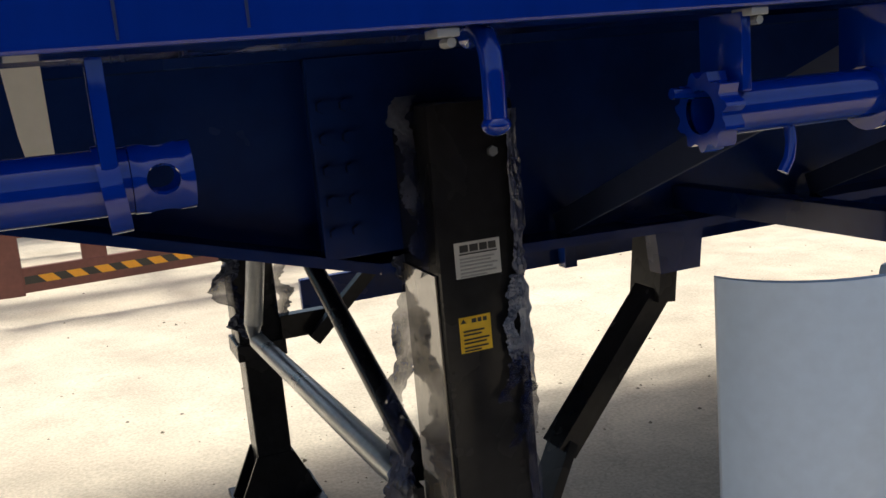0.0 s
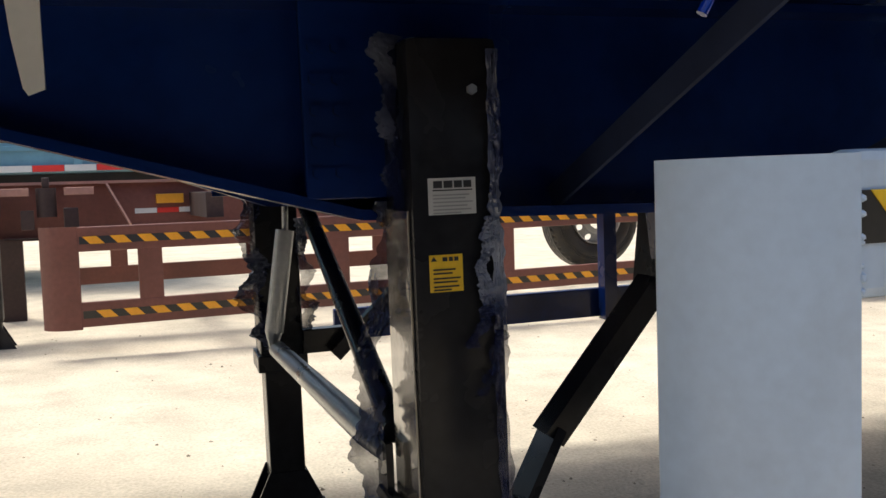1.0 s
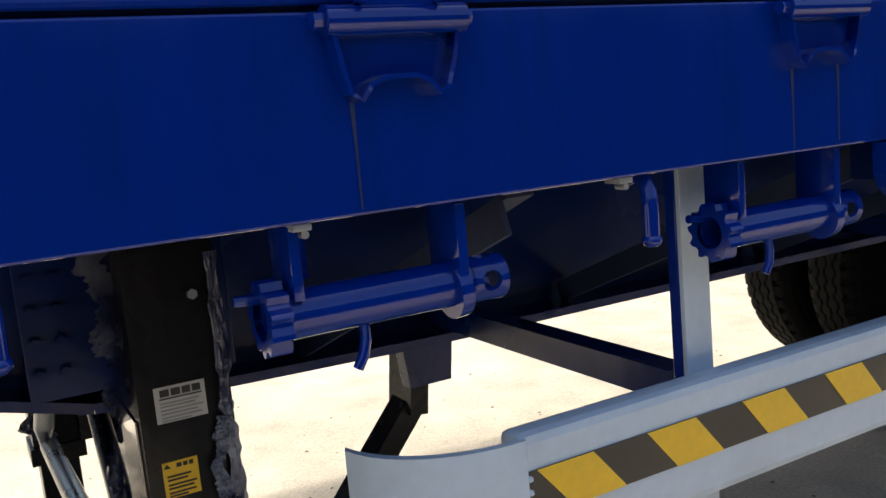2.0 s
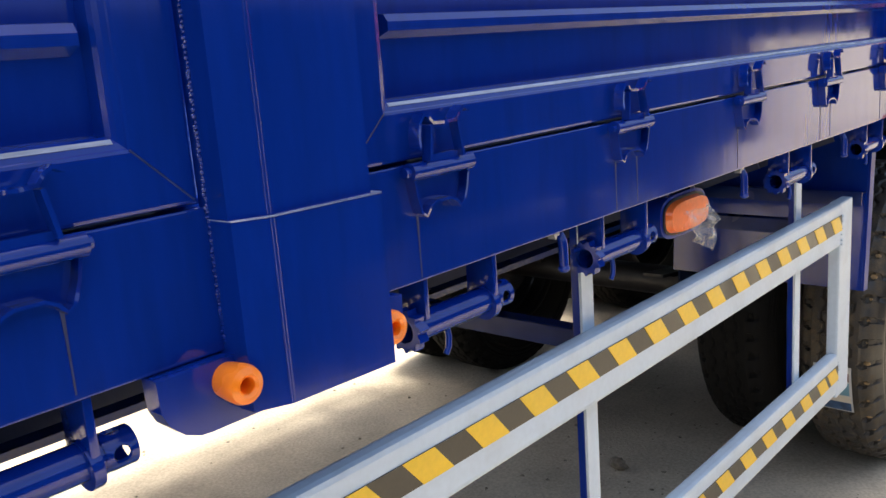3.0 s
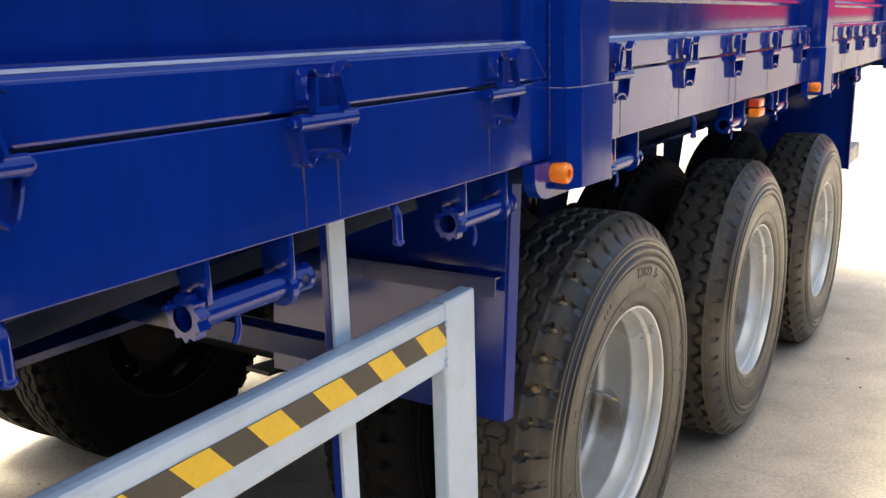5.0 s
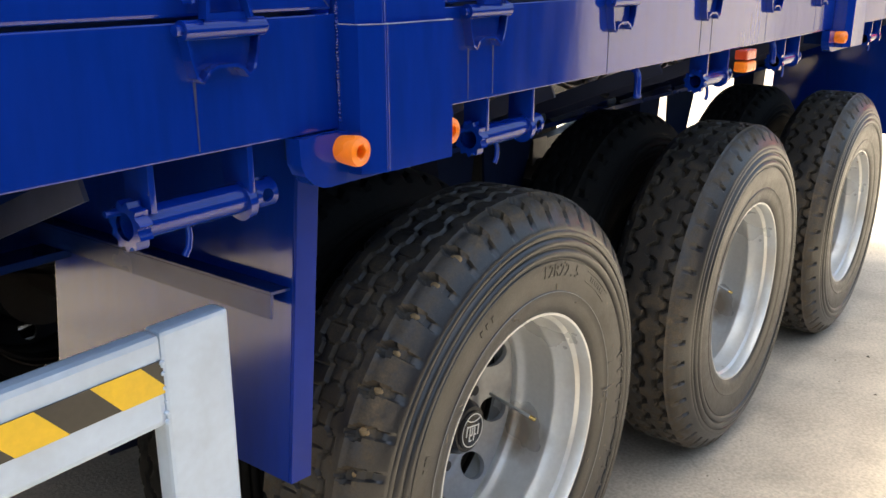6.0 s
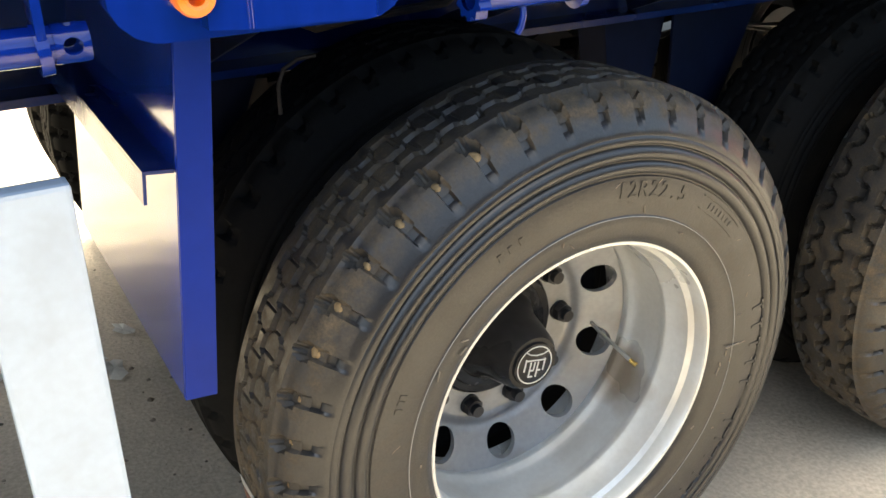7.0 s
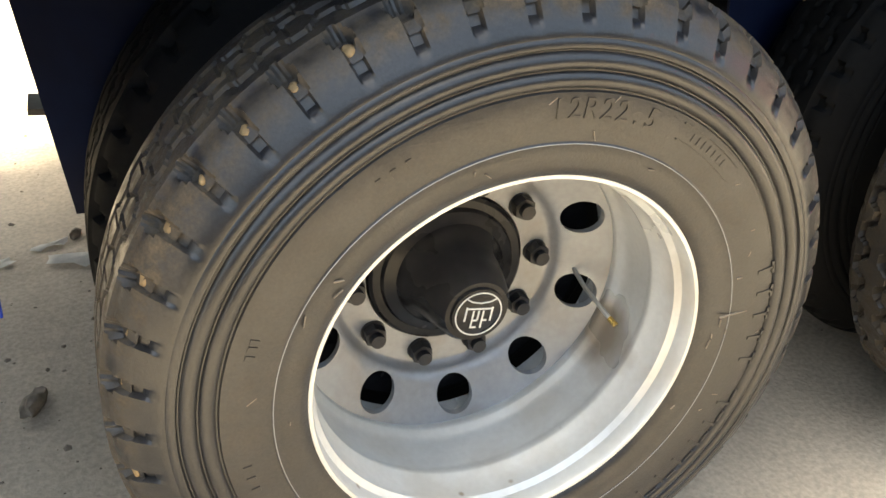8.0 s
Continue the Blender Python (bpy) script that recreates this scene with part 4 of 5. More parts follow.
def film_sheet(parent, pts, width, seed, wide_axis=(1, 0, 0), out=(0, -1, 0), nx=11, mat=None, crumple=1.0):
    """A torn strip of film that hangs along a line, ragged at both edges and crumpled."""
    bm = bmesh.new()
    pts = [Vector(p) for p in pts]
    ax, ot = Vector(wide_axis), Vector(out)
    n = 120
    rows = []
    for j in range(n + 1):
        f = j / n * (len(pts) - 1)
        i = min(int(f), len(pts) - 2)
        p = pts[i].lerp(pts[i + 1], f - i)
        w = width * (0.55 + 0.9 * abs(noise.noise(Vector((j * 0.053, seed, 0)))) + 0.7 * abs(noise.noise(Vector((j * 0.22, seed, 5)))))
        sh = width * 0.7 * noise.noise(Vector((j * 0.05, seed, 9)))
        row = []
        for k in range(nx):
            u = k / (nx - 1) - 0.5
            c = crumple * width * (0.30 * noise.noise(Vector((u * 5 + seed, j * 0.13, 2))) + 0.22 * noise.noise(Vector((u * 9 + seed, j * 0.34, 7))) + 0.12 * noise.noise(Vector((u * 17 + seed, j * 0.8, 3))))
            row.append(bm.verts.new(p + ax * (u * w + sh) + ot * (0.004 + abs(c) * 1.3)))
        rows.append(row)
    for r0, r1 in zip(rows, rows[1:]):
        for k in range(nx - 1):
            bm.faces.new((r0[k], r0[k + 1], r1[k + 1], r1[k]))
    part("wrapping_film", bm, mat or FILM, parent, "torn bluish wrapping film", smooth=True)


def build_landing_gear():
    near = landing_leg(0.515)
    far = landing_leg(1.855, -3.570, False)
    bm = bmesh.new()
    box(bm, -0.0605, -0.0578, 0.010, 0.122, 0.605, 1.03, 0.0008)
    part("side_film", bm, GLOSSFILM, near, "taut glossy film over the leg's side, a tan reflection painted in")
    film_sheet(near, [(-0.064, 0.05, 1.245), (-0.060, 0.03, 1.12), (-0.060, 0.03, 1.03)], 0.050, 1.3, (0.75, 0.65, 0), (-0.65, -0.75, 0))
    film_sheet(near, [(-0.058, 0.130, 1.04), (-0.066, 0.128, 0.95), (-0.080, 0.126, 0.86), (-0.098, 0.126, 0.78), (-0.084, 0.126, 0.68), (-0.066, 0.126, 0.55)], 0.046, 4.1, (0.95, 0.30, 0), (-0.30, -0.95, 0), crumple=0.8)
    film_sheet(near, [(0.050, 0.0, 1.22), (0.048, -0.002, 1.08), (0.048, -0.002, 1.0), (0.040, -0.002, 0.9), (0.048, 0.0, 0.78), (0.060, 0.01, 0.55)], 0.017, 7.7)
    film_sheet(near, [(0.040, -0.002, 1.02), (0.026, -0.003, 0.96), (0.030, -0.003, 0.90), (0.020, -0.003, 0.86)], 0.020, 11.4)
    film_sheet(near, [(0.044, -0.002, 0.88), (0.034, -0.003, 0.83), (0.018, -0.004, 0.80)], 0.016, 13.2)
    film_sheet(far, [(-0.066, 0.0, 1.05), (-0.070, 0.0, 0.9), (-0.062, 0.0, 0.76), (-0.03, -0.01, 0.64)], 0.06, 9.2)
    film_sheet(far, [(0.06, 0.0, 0.98), (0.066, 0.0, 0.8), (0.062, 0.0, 0.68)], 0.04, 5.9)
    bm = bmesh.new()
    rod(bm, (-3.559, 1.74, 1.03), (-3.562, 1.74, 0.94), 0.008, 10)
    rod(bm, (-3.562, 1.74, 0.955), (-3.602, 1.74, 0.70), 0.0235, 18)
    rod(bm, (-3.602, 1.74, 0.705), (-3.606, 1.74, 0.66), 0.0235, 18, 0.010)
    part("brace_tube", bm, STEEL, TRAILER, "dull silver round brace tube", smooth=True)
    bm = bmesh.new()
    rod(bm, (-3.596, 1.74, 0.655), (-3.584, 0.76, 0.700), 0.0215, 18)
    rod(bm, (-3.584, 0.76, 0.700), (-3.586, 0.64, 0.704), 0.0215, 18, 0.012)
    part("brace_tube", bm, STEEL, TRAILER, "dull silver round brace tube", smooth=True)
    bm = bmesh.new()
    rod(bm, (-3.509, 1.80, 1.04), (-3.564, 0.66, 0.725), 0.019, 16)
    part("brace_tube", bm, BLACK, TRAILER, "black round brace tube", smooth=True)
    bm = bmesh.new()
    rod(bm, (-3.584, 0.60, 0.645), (-3.584, 0.66, 0.645), 0.012, 8)
    beam_bar(bm, (-3.584, 0.645, 0.72), (-3.584, 0.645, 0.60), 0.01, 0.05, (0, 1, 0))
    part("brace_lug", bm, BLACK, TRAILER)
    # rear stay from the leg up to the beam
    bm = bmesh.new()
    beam_bar(bm, (-3.372, 0.70, 0.575), (-3.298, 0.735, 0.675), 0.016, 0.060, (0, 1, 0))
    beam_bar(bm, (-3.306, 0.735, 0.665), (-3.108, 0.74, 0.895), 0.036, 0.053, (0, 1, 0))
    beam_bar(bm, (-3.112, 0.74, 0.880), (-3.098, 0.74, 1.005), 0.032, 0.080, (0, 1, 0))
    rod(bm, (-3.378, 0.62, 0.572), (-3.378, 0.72, 0.572), 0.018, 14)
    part("leg_stay", bm, BLACK, TRAILER, "black bent steel stay of the landing leg")
    bm = bmesh.new()
    plate(bm, [(-3.138, 1.017), (-3.043, 1.017), (-3.053, 0.93), (-3.128, 0.93)], 0.69, 0.72)
    part("stay_bracket", bm, NAVY, TRAILER)
    # the same stay and a tie bar at the other leg
    bm = bmesh.new()
    beam_bar(bm, (-3.44, 1.80, 0.615), (-3.16, 1.78, 0.885), 0.034, 0.030, (0, 1, 0))
    beam_bar(bm, (-3.165, 1.78, 0.880), (-3.13, 1.78, 1.005), 0.030, 0.060, (0, 1, 0))
    part("leg_stay", bm, BLACK, TRAILER, "black bent steel stay of the landing leg")
    bm = bmesh.new()
    box(bm, -3.515, -3.39, 1.84, 1.88, 0.618, 0.682, 0.003)
    part("leg_tie", bm, BLACK, TRAILER, "short black tie bar by the landing leg")


# ---------------------------------------------------------------- wheels
TYRE_R = 0.5255


def tyre_mesh(name, sub, mat, ribbed=False):
    """A truck tyre: two bold ridges on the sidewall, a round shoulder with teardrop notches, zigzag tread grooves; ribbed: bold zigzag ribs and only shallow slots in the shoulder. Axis y, outer sidewall at y = 0, 0.275 wide."""
    pitches = 46
    nseg = pitches * sub
    half = [(0.280, 0.030), (0.288, 0.016), (0.302, 0.010), (0.318, 0.0080), (0.3300, 0.0062), (0.3325, 0.0045), (0.3350, 0.0060), (0.355, 0.0022), (0.372, 0.0010), (0.388, 0.0012), (0.3965, 0.0022),
            (0.3985, 0.0048), (0.4005, 0.0048), (0.4025, 0.0010), (0.4065, -0.0016), (0.4110, -0.0024), (0.4155, -0.0014), (0.4185, 0.0012), (0.4205, 0.0050), (0.4222, 0.0050), (0.4242, 0.0016), (0.4285, -0.0006),
            (0.4330, -0.0010), (0.4375, 0.0008), (0.4405, 0.0036), (0.4425, 0.0078), (0.4442, 0.0078), (0.4465, 0.0046), (0.4510, 0.0040), (0.4560, 0.0058), (0.4572, 0.0074), (0.4590, 0.0072), (0.4660, 0.0100),
            (0.4720, 0.0134), (0.4780, 0.0170), (0.4840, 0.0206), (0.4900, 0.0245), (0.4955, 0.0285)]
    W = 0.275
    ys = [0.031, 0.036, 0.042, 0.050, 0.056, 0.061, 0.066, 0.071, 0.076, 0.082, 0.089, 0.093, 0.097, 0.101, 0.105, 0.110, 0.117, 0.124, 0.129, 0.1325, 0.136]
    if ribbed:
        ys = [0.031, 0.036, 0.042] + [0.048 + 0.004 * i for i in range(23)]
    ys = ys + [W - 0.0005 - v for v in ys[::-1] if v < 0.136]
    grooves = ((0.078, 0.0105, 0.0), (0.1375, 0.0105, 0.5), (0.197, 0.0105, 0.0)) if ribbed else ((0.097, 0.006, 0.0), (0.1375, 0.006, 0.5), (0.178, 0.006, 0.0))
    wide, deep = (0.0075, 0.018) if ribbed else (0.0045, 0.0065)
    base = {0: TYRE_R - 0.0250, 1: TYRE_R - 0.0195, 2: TYRE_R - 0.0148, 3: TYRE_R - 0.0105, 4: TYRE_R - 0.0085, 5: TYRE_R - 0.0070}
    ny = len(ys)
    verts, faces = [], []
    n_half = len(half)
    total = n_half * 2 + ny

    def zig(v):
        f = v % 1.0
        return max(-1.0, min(1.0, 2.6 * (abs(f - 0.5) * 4 - 1)))

    def notch(near, f):
        """Depth of the teardrop: a channel down the shoulder that ends in a round pocket."""
        f = abs(((f + 0.5) % 1.0) - 0.5)
        if ribbed:
            return 0.007 if near < 0.047 and f < 0.10 else 0.0
        if near > 0.075:
            return 0.0
        if near > 0.046:
            reach = 0.185 * math.sqrt(max(0.0, 1 - ((near - 0.054) / 0.0125) ** 2))
            return 0.0145 if f < reach else 0.0
        return 0.0090 if f < 0.125 else 0.0
    for k in range(nseg):
        a = 2 * math.pi * k / nseg
        v = k / sub
        ca, sa = math.cos(a), math.sin(a)
        for r, y in half:
            if r > (0.483 if ribbed else 0.466) and notch(0.04, v):
                y += 0.0065 if r > 0.475 else 0.0025
                r -= 0.005 if r > 0.483 else 0.0
            verts.append((r * ca, y, r * sa))
        for i, y in enumerate(ys):
            edge = min(i, ny - 1 - i)
            r = base.get(edge, TYRE_R - 0.010 * abs((y - W / 2) / (W / 2)) ** 2.5)
            near = y if y < W / 2 else W - y
            # the channel slants a little
            r -= notch(near, v - (near - 0.04) * 3.0 + (0.0 if y < W / 2 else 0.5))
            for g, amp, ph in grooves:
                if abs(y - g - amp * zig(v + ph)) < wide:
                    r -= deep
                    break
            else:
                if not ribbed and 0.101 < y < 0.174 and abs(((v * 2 + (0.25 if y < 0.1375 else 0.75)) % 1.0) - 0.5) < 0.06:
                    r -= 0.0028
            verts.append((r * ca, y, r * sa))
        for r, y in half[::-1]:
            verts.append((r * ca, W - y, r * sa))
    for k in range(nseg):
        k2 = (k + 1) % nseg
        for i in range(total - 1):
            faces.append((k * total + i, k2 * total + i, k2 * total + i + 1, k * total + i + 1))
    me = bpy.data.meshes.new(name)
    me.from_pydata(verts, [], faces)
    me.materials.append(mat)
    me.shade_smooth()
    me.set_sharp_from_angle(angle=radians(40))
    return me


def wheel_meshes():
    rim, disc, hub, cap, bolt, valve = (bmesh.new() for _ in range(6))
    # y counts from the outer sidewall
    revolve(rim, [(0.283, 0.036), (0.288, 0.030), (0.2895, 0.022), (0.286, 0.0175), (0.281, 0.0180), (0.2785, 0.024), (0.2778, 0.046), (0.2700, 0.054),
                  (0.2690, 0.094), (0.2645, 0.101), (0.2640, 0.108), (0.2695, 0.118), (0.2725, 0.128), (0.2725, 0.180), (0.2700, 0.196), (0.2640, 0.203), (0.2625, 0.212), (0.2665, 0.220), (0.2690, 0.240), (0.2690, 0.275),
                  (0.2760, 0.275), (0.2770, 0.06)], 96, True)
    # disc with ten round hand holes
    holes, hr, hc = 10, 0.0315, 0.2275
    per = 16
    def cone(r):
        return 0.222 + (0.268 - r) * 0.52
    nseg = holes * per
    ro = [disc.verts.new((0.268 * math.cos(2 * math.pi * k / nseg), cone(0.268), 0.268 * math.sin(2 * math.pi * k / nseg))) for k in range(nseg)]
    ri = [disc.verts.new((0.192 * math.cos(2 * math.pi * k / nseg), cone(0.192), 0.192 * math.sin(2 * math.pi * k / nseg))) for k in range(nseg)]
    spokes = []
    for h in range(holes):
        a = 2 * math.pi * h / holes
        spokes.append([disc.verts.new((r * math.cos(a), cone(r), r * math.sin(a))) for r in (0.2553, 0.2427, 0.2300, 0.2173, 0.2047)])
    for h in range(holes):
        ca = 2 * math.pi * (h + 0.5) / holes
        ids = [h * per + j for j in range(per + 1)]
        loop = [ro[i % nseg] for i in ids] + spokes[(h + 1) % holes] + [ri[i % nseg] for i in ids[::-1]] + spokes[h][::-1]
        hole, deep = [], []
        for k in range(len(loop)):
            if k <= per:
                t = ca + math.pi / 2 * (k / per - 0.5)
            elif k <= per + 5:
                t = ca + math.pi / 4 + math.pi / 2 * (k - per) / 6
            elif k <= 2 * per + 6:
                t = ca + math.pi * 0.75 + math.pi / 2 * (k - per - 6) / per
            else:
                t = ca + math.pi * 1.25 + math.pi / 2 * (k - 2 * per - 6) / 6
            d = Vector((math.cos(t), 0, math.sin(t)))
            px, pz = hc * math.cos(ca) + d.x * hr, hc * math.sin(ca) + d.z * hr
            hole.append(disc.verts.new((px, cone(math.hypot(px, pz)), pz)))
            deep.append(disc.verts.new((px, cone(math.hypot(px, pz)) + 0.012, pz)))
        n = len(loop)
        for i in range(n):
            j = (i + 1) % n
            disc.faces.new((loop[i], loop[j], hole[j], hole[i]))
            disc.faces.new((hole[i], hole[j], deep[j], deep[i]))
    rings = [ri]
    for r, y in ((0.188, 0.270), (0.184, 0.279), (0.178, 0.2825), (0.140, 0.2825), (0.132, 0.285), (0.130, 0.298)):
        rings.append([disc.verts.new((r * math.cos(2 * math.pi * k / nseg), y, r * math.sin(2 * math.pi * k / nseg))) for k in range(nseg)])
    for s, t in zip(rings, rings[1:]):
        for k in range(nseg):
            disc.faces.new((s[k], s[(k + 1) % nseg], t[(k + 1) % nseg], t[k]))
    bmesh.ops.remove_doubles(disc, verts=disc.verts, dist=1e-5)
    # the wide back ring is added to block light through the hand holes
    revolve(hub, [(0.262, 0.306), (0.262, 0.302), (0.131, 0.302), (0.129, 0.279), (0.124, 0.275), (0.112, 0.275), (0.108, 0.268), (0.090, 0.262), (0.084, 0.250), (0.074, 0.240), (0.066, 0.200),
                  (0.058, 0.168), (0.050, 0.156), (0.0, 0.156)], 48)
    bmesh.ops.remove_doubles(hub, verts=hub.verts, dist=1e-5)
    revolve(cap, [(0.0, 0.1500), (0.035, 0.1500), (0.037, 0.1512), (0.041, 0.1512), (0.043, 0.157)], 40)
    bmesh.ops.remove_doubles(cap, verts=cap.verts, dist=1e-5)
    rod(bolt, (0, 0.285, 0), (0, 0.262, 0), 0.0185, 6)
    rod(bolt, (0, 0.262, 0), (0, 0.250, 0), 0.0120, 12)
    rod(bolt, (0, 0.286, 0), (0, 0.279, 0), 0.0205, 18)
    tip = bmesh.new()
    rod(tip, (0.2235, 0.145, -0.0625), (0.2275, 0.130, -0.0680), 0.0050, 10)
    pipe(valve, [(0.214, 0.262, -0.028), (0.212, 0.21, -0.040), (0.219, 0.16, -0.055), (0.224, 0.143, -0.063)], 0.0038, 8)
    return dict(rim=put_mesh("wheel", rim, RIM, True), disc=put_mesh("disc", disc, DISC, True), hub=put_mesh("hub", hub, BLACK, True), cap=put_mesh("hub_cap", cap, BLACK, True),
                bolt=put_mesh("wheel_bolt", bolt, DARK, True), valve=put_mesh("valve_stem", valve, STEEL, True), tip=put_mesh("valve_tip", tip, BRASS, True), tyre=tyre_mesh("tyre", 22, DUSTY), zigzag_tyre=tyre_mesh("zigzag_tyre", 16, ROADY, True), far_tyre=tyre_mesh("far_tyre", 5, RUBBER), inner_tyre=tyre_mesh("inner_tyre", 9, SHADERUBBER))


def emblem_mesh():
    """The cap's emblem as a plain ring and bars."""
    bm = bmesh.new()
    revolve(bm, [(0.0355, 0.1497), (0.0355, 0.1488), (0.0375, 0.1488), (0.0375, 0.1497)], 40, True)
    pipe(bm, [(0.026 * math.sin(a) * 1.15, 0.1492, 0.040 - 0.021 * math.cos(a * 0.9)) for a in (-1.0, -0.5, 0, 0.5, 1.0)], 0.0011, 6)
    for x0, x1, z0, z1 in ((-0.022, -0.0195, -0.012, 0.012), (0.0195, 0.022, -0.012, 0.012), (-0.0195, 0.0195, 0.008, 0.0105), (-0.010, -0.0075, -0.024, 0.006), (0.006, 0.0085, -0.024, 0.006),
                           (-0.0075, 0.000, -0.012, -0.0095), (0.0085, 0.015, -0.012, -0.0095), (-0.0015, 0.001, -0.010, 0.006), (-0.0075, 0.000, -0.024, -0.0215)):
        box(bm, x0, x1, 0.1486, 0.1499, z0, z1)
    return put_mesh("emblem", bm, CHALK, False)


def sidewall_marks(parent, data):
    """Raised markings on the sidewall: the size that can be read, and plain bars for the rest."""
    text = "12R22.5"
    for i, ch in enumerate(text):
        a = radians(86 - 3.3 * i)
        cu = bpy.data.curves.new("size_marking", "FONT")
        cu.body, cu.size, cu.extrude, cu.align_x = ch, 0.036, 0.0006, "CENTER"
        cu.materials.append(DUSTY)
        ob = new("size_marking", cu)
        ob.parent = parent
        r = 0.366
        ob.matrix_basis = Matrix.Translation((r * math.cos(a), 0.0004, r * math.sin(a))) @ Matrix.Rotation(-(a - math.pi / 2), 4, "Y") @ Matrix.Rotation(radians(90), 4, "X")
    bm = bmesh.new()
    revolve(bm, [(0.3318, 0.0046), (0.3320, 0.0040), (0.3328, 0.0040), (0.3330, 0.0046)], 120, True)
    part("sidewall_line", bm, GREYINK, parent, "thin pale line round the sidewall")
    bm = bmesh.new()

    def bar(r, a, w, h, lift=0.0012):
        m = Matrix.Rotation(-(radians(a) - math.pi / 2), 4, "Y") @ Matrix.Translation((0, 0, r))
        y = 0.0010 if r < 0.42 else 0.0032
        box(bm, -w / 2, w / 2, y - lift, y + 0.002, -h / 2, h / 2, 0.0, m)
    for a0, a1, r, h in ((58, 42, 0.378, 0.030),):
        for k in range(12):
            t = a0 + (a1 - a0) * k / 11
            bar(r - 0.011, t, 0.010, 0.0018, 0.0008)
            bar(r + 0.011, t, 0.011, 0.0018, 0.0008)
        for k in range(7):
            bar(r, a0 - 3 - k * 1.7, 0.0055, 0.010, 0.0008)
    for k in range(5):
        bar(0.386, 12 - 6 * k, 0.005, 0.026)
        bar(0.398, 12 - 6 * k, 0.020, 0.004)
    for k in range(6):
        bar(0.398, -22 - 6 * k, 0.020, 0.004)
        bar(0.386, -24.5 - 6 * k, 0.005, 0.026)
    for a in (160, 158, 156.5, 186, 189, 192, 120, 117, 114):
        bar(0.372, a, 0.007, 0.011)
    tagged(part("sidewall_marking", bm, DUSTY, parent), kind="stuff")
    # pale scuffs and scratches
    bm = bmesh.new()
    rng = random.Random(31)
    for _ in range(24):
        r, a, w = rng.uniform(0.300, 0.392), rng.uniform(-60, 215), rng.uniform(0.004, 0.016)
        m = Matrix.Rotation(-(radians(a) - math.pi / 2), 4, "Y") @ Matrix.Translation((0, 0.0006 + 0.0065 * ((0.392 - r) / 0.092) ** 2, r)) @ Matrix.Rotation(rng.uniform(-0.9, 0.9) + rng.choice((0, math.pi / 2)), 4, "Y")
        box(bm, -w / 2, w / 2, 0.0, 0.002, -0.0005, 0.0005, 0.0, m)
    for a, w in ((2.0, 0.060), (206, 0.055)):
        m = Matrix.Rotation(-(radians(a) - math.pi / 2), 4, "Y") @ Matrix.Translation((0, 0.0018, 0.345)) @ Matrix.Rotation(math.pi / 2, 4, "Y")
        box(bm, -w / 2, w / 2, 0.0, 0.003, -0.0006, 0.0006, 0.0, m)
    tagged(part("scuff", bm, STONE, parent, "pale scuffs and scratches on the sidewall"), kind="stuff")


def tread_label(parent):
    """The paper label still stuck across the tread: a pale sheet with printed bands."""
    def patch(a0, a1, y0, y1, r):
        bm = bmesh.new()
        n = 10
        rows = []
        for k in range(n + 1):
            a = radians(a0 + (a1 - a0) * k / n)
            rows.append([bm.verts.new((q * math.cos(a), y, q * math.sin(a))) for q, y in ((r, y0), (r, y1), (r - 0.0006, y1), (r - 0.0006, y0))])
        for s, t in zip(rows, rows[1:]):
            for i in range(4):
                bm.faces.new((s[i], s[(i + 1) % 4], t[(i + 1) % 4], t[i]))
        bm.faces.new(rows[0])
        bm.faces.new(rows[-1][::-1])
        return bm
    sheet = part("tyre_label", patch(185.5, 204.0, 0.084, 0.200, TYRE_R + 0.0010), LABEL, parent, "worn paper label stuck across the tread")
    for a0, a1, y0, mat in ((187.8, 191.0, 0.092, BROWN), (191.6, 196.8, 0.092, PALE), (197.2, 199.8, 0.088, CABIN), (200.0, 203.6, 0.090, PRINTBLUE)):
        part("printed_band", patch(a0, a1, y0, 0.198, TYRE_R + 0.0018), mat, sheet)


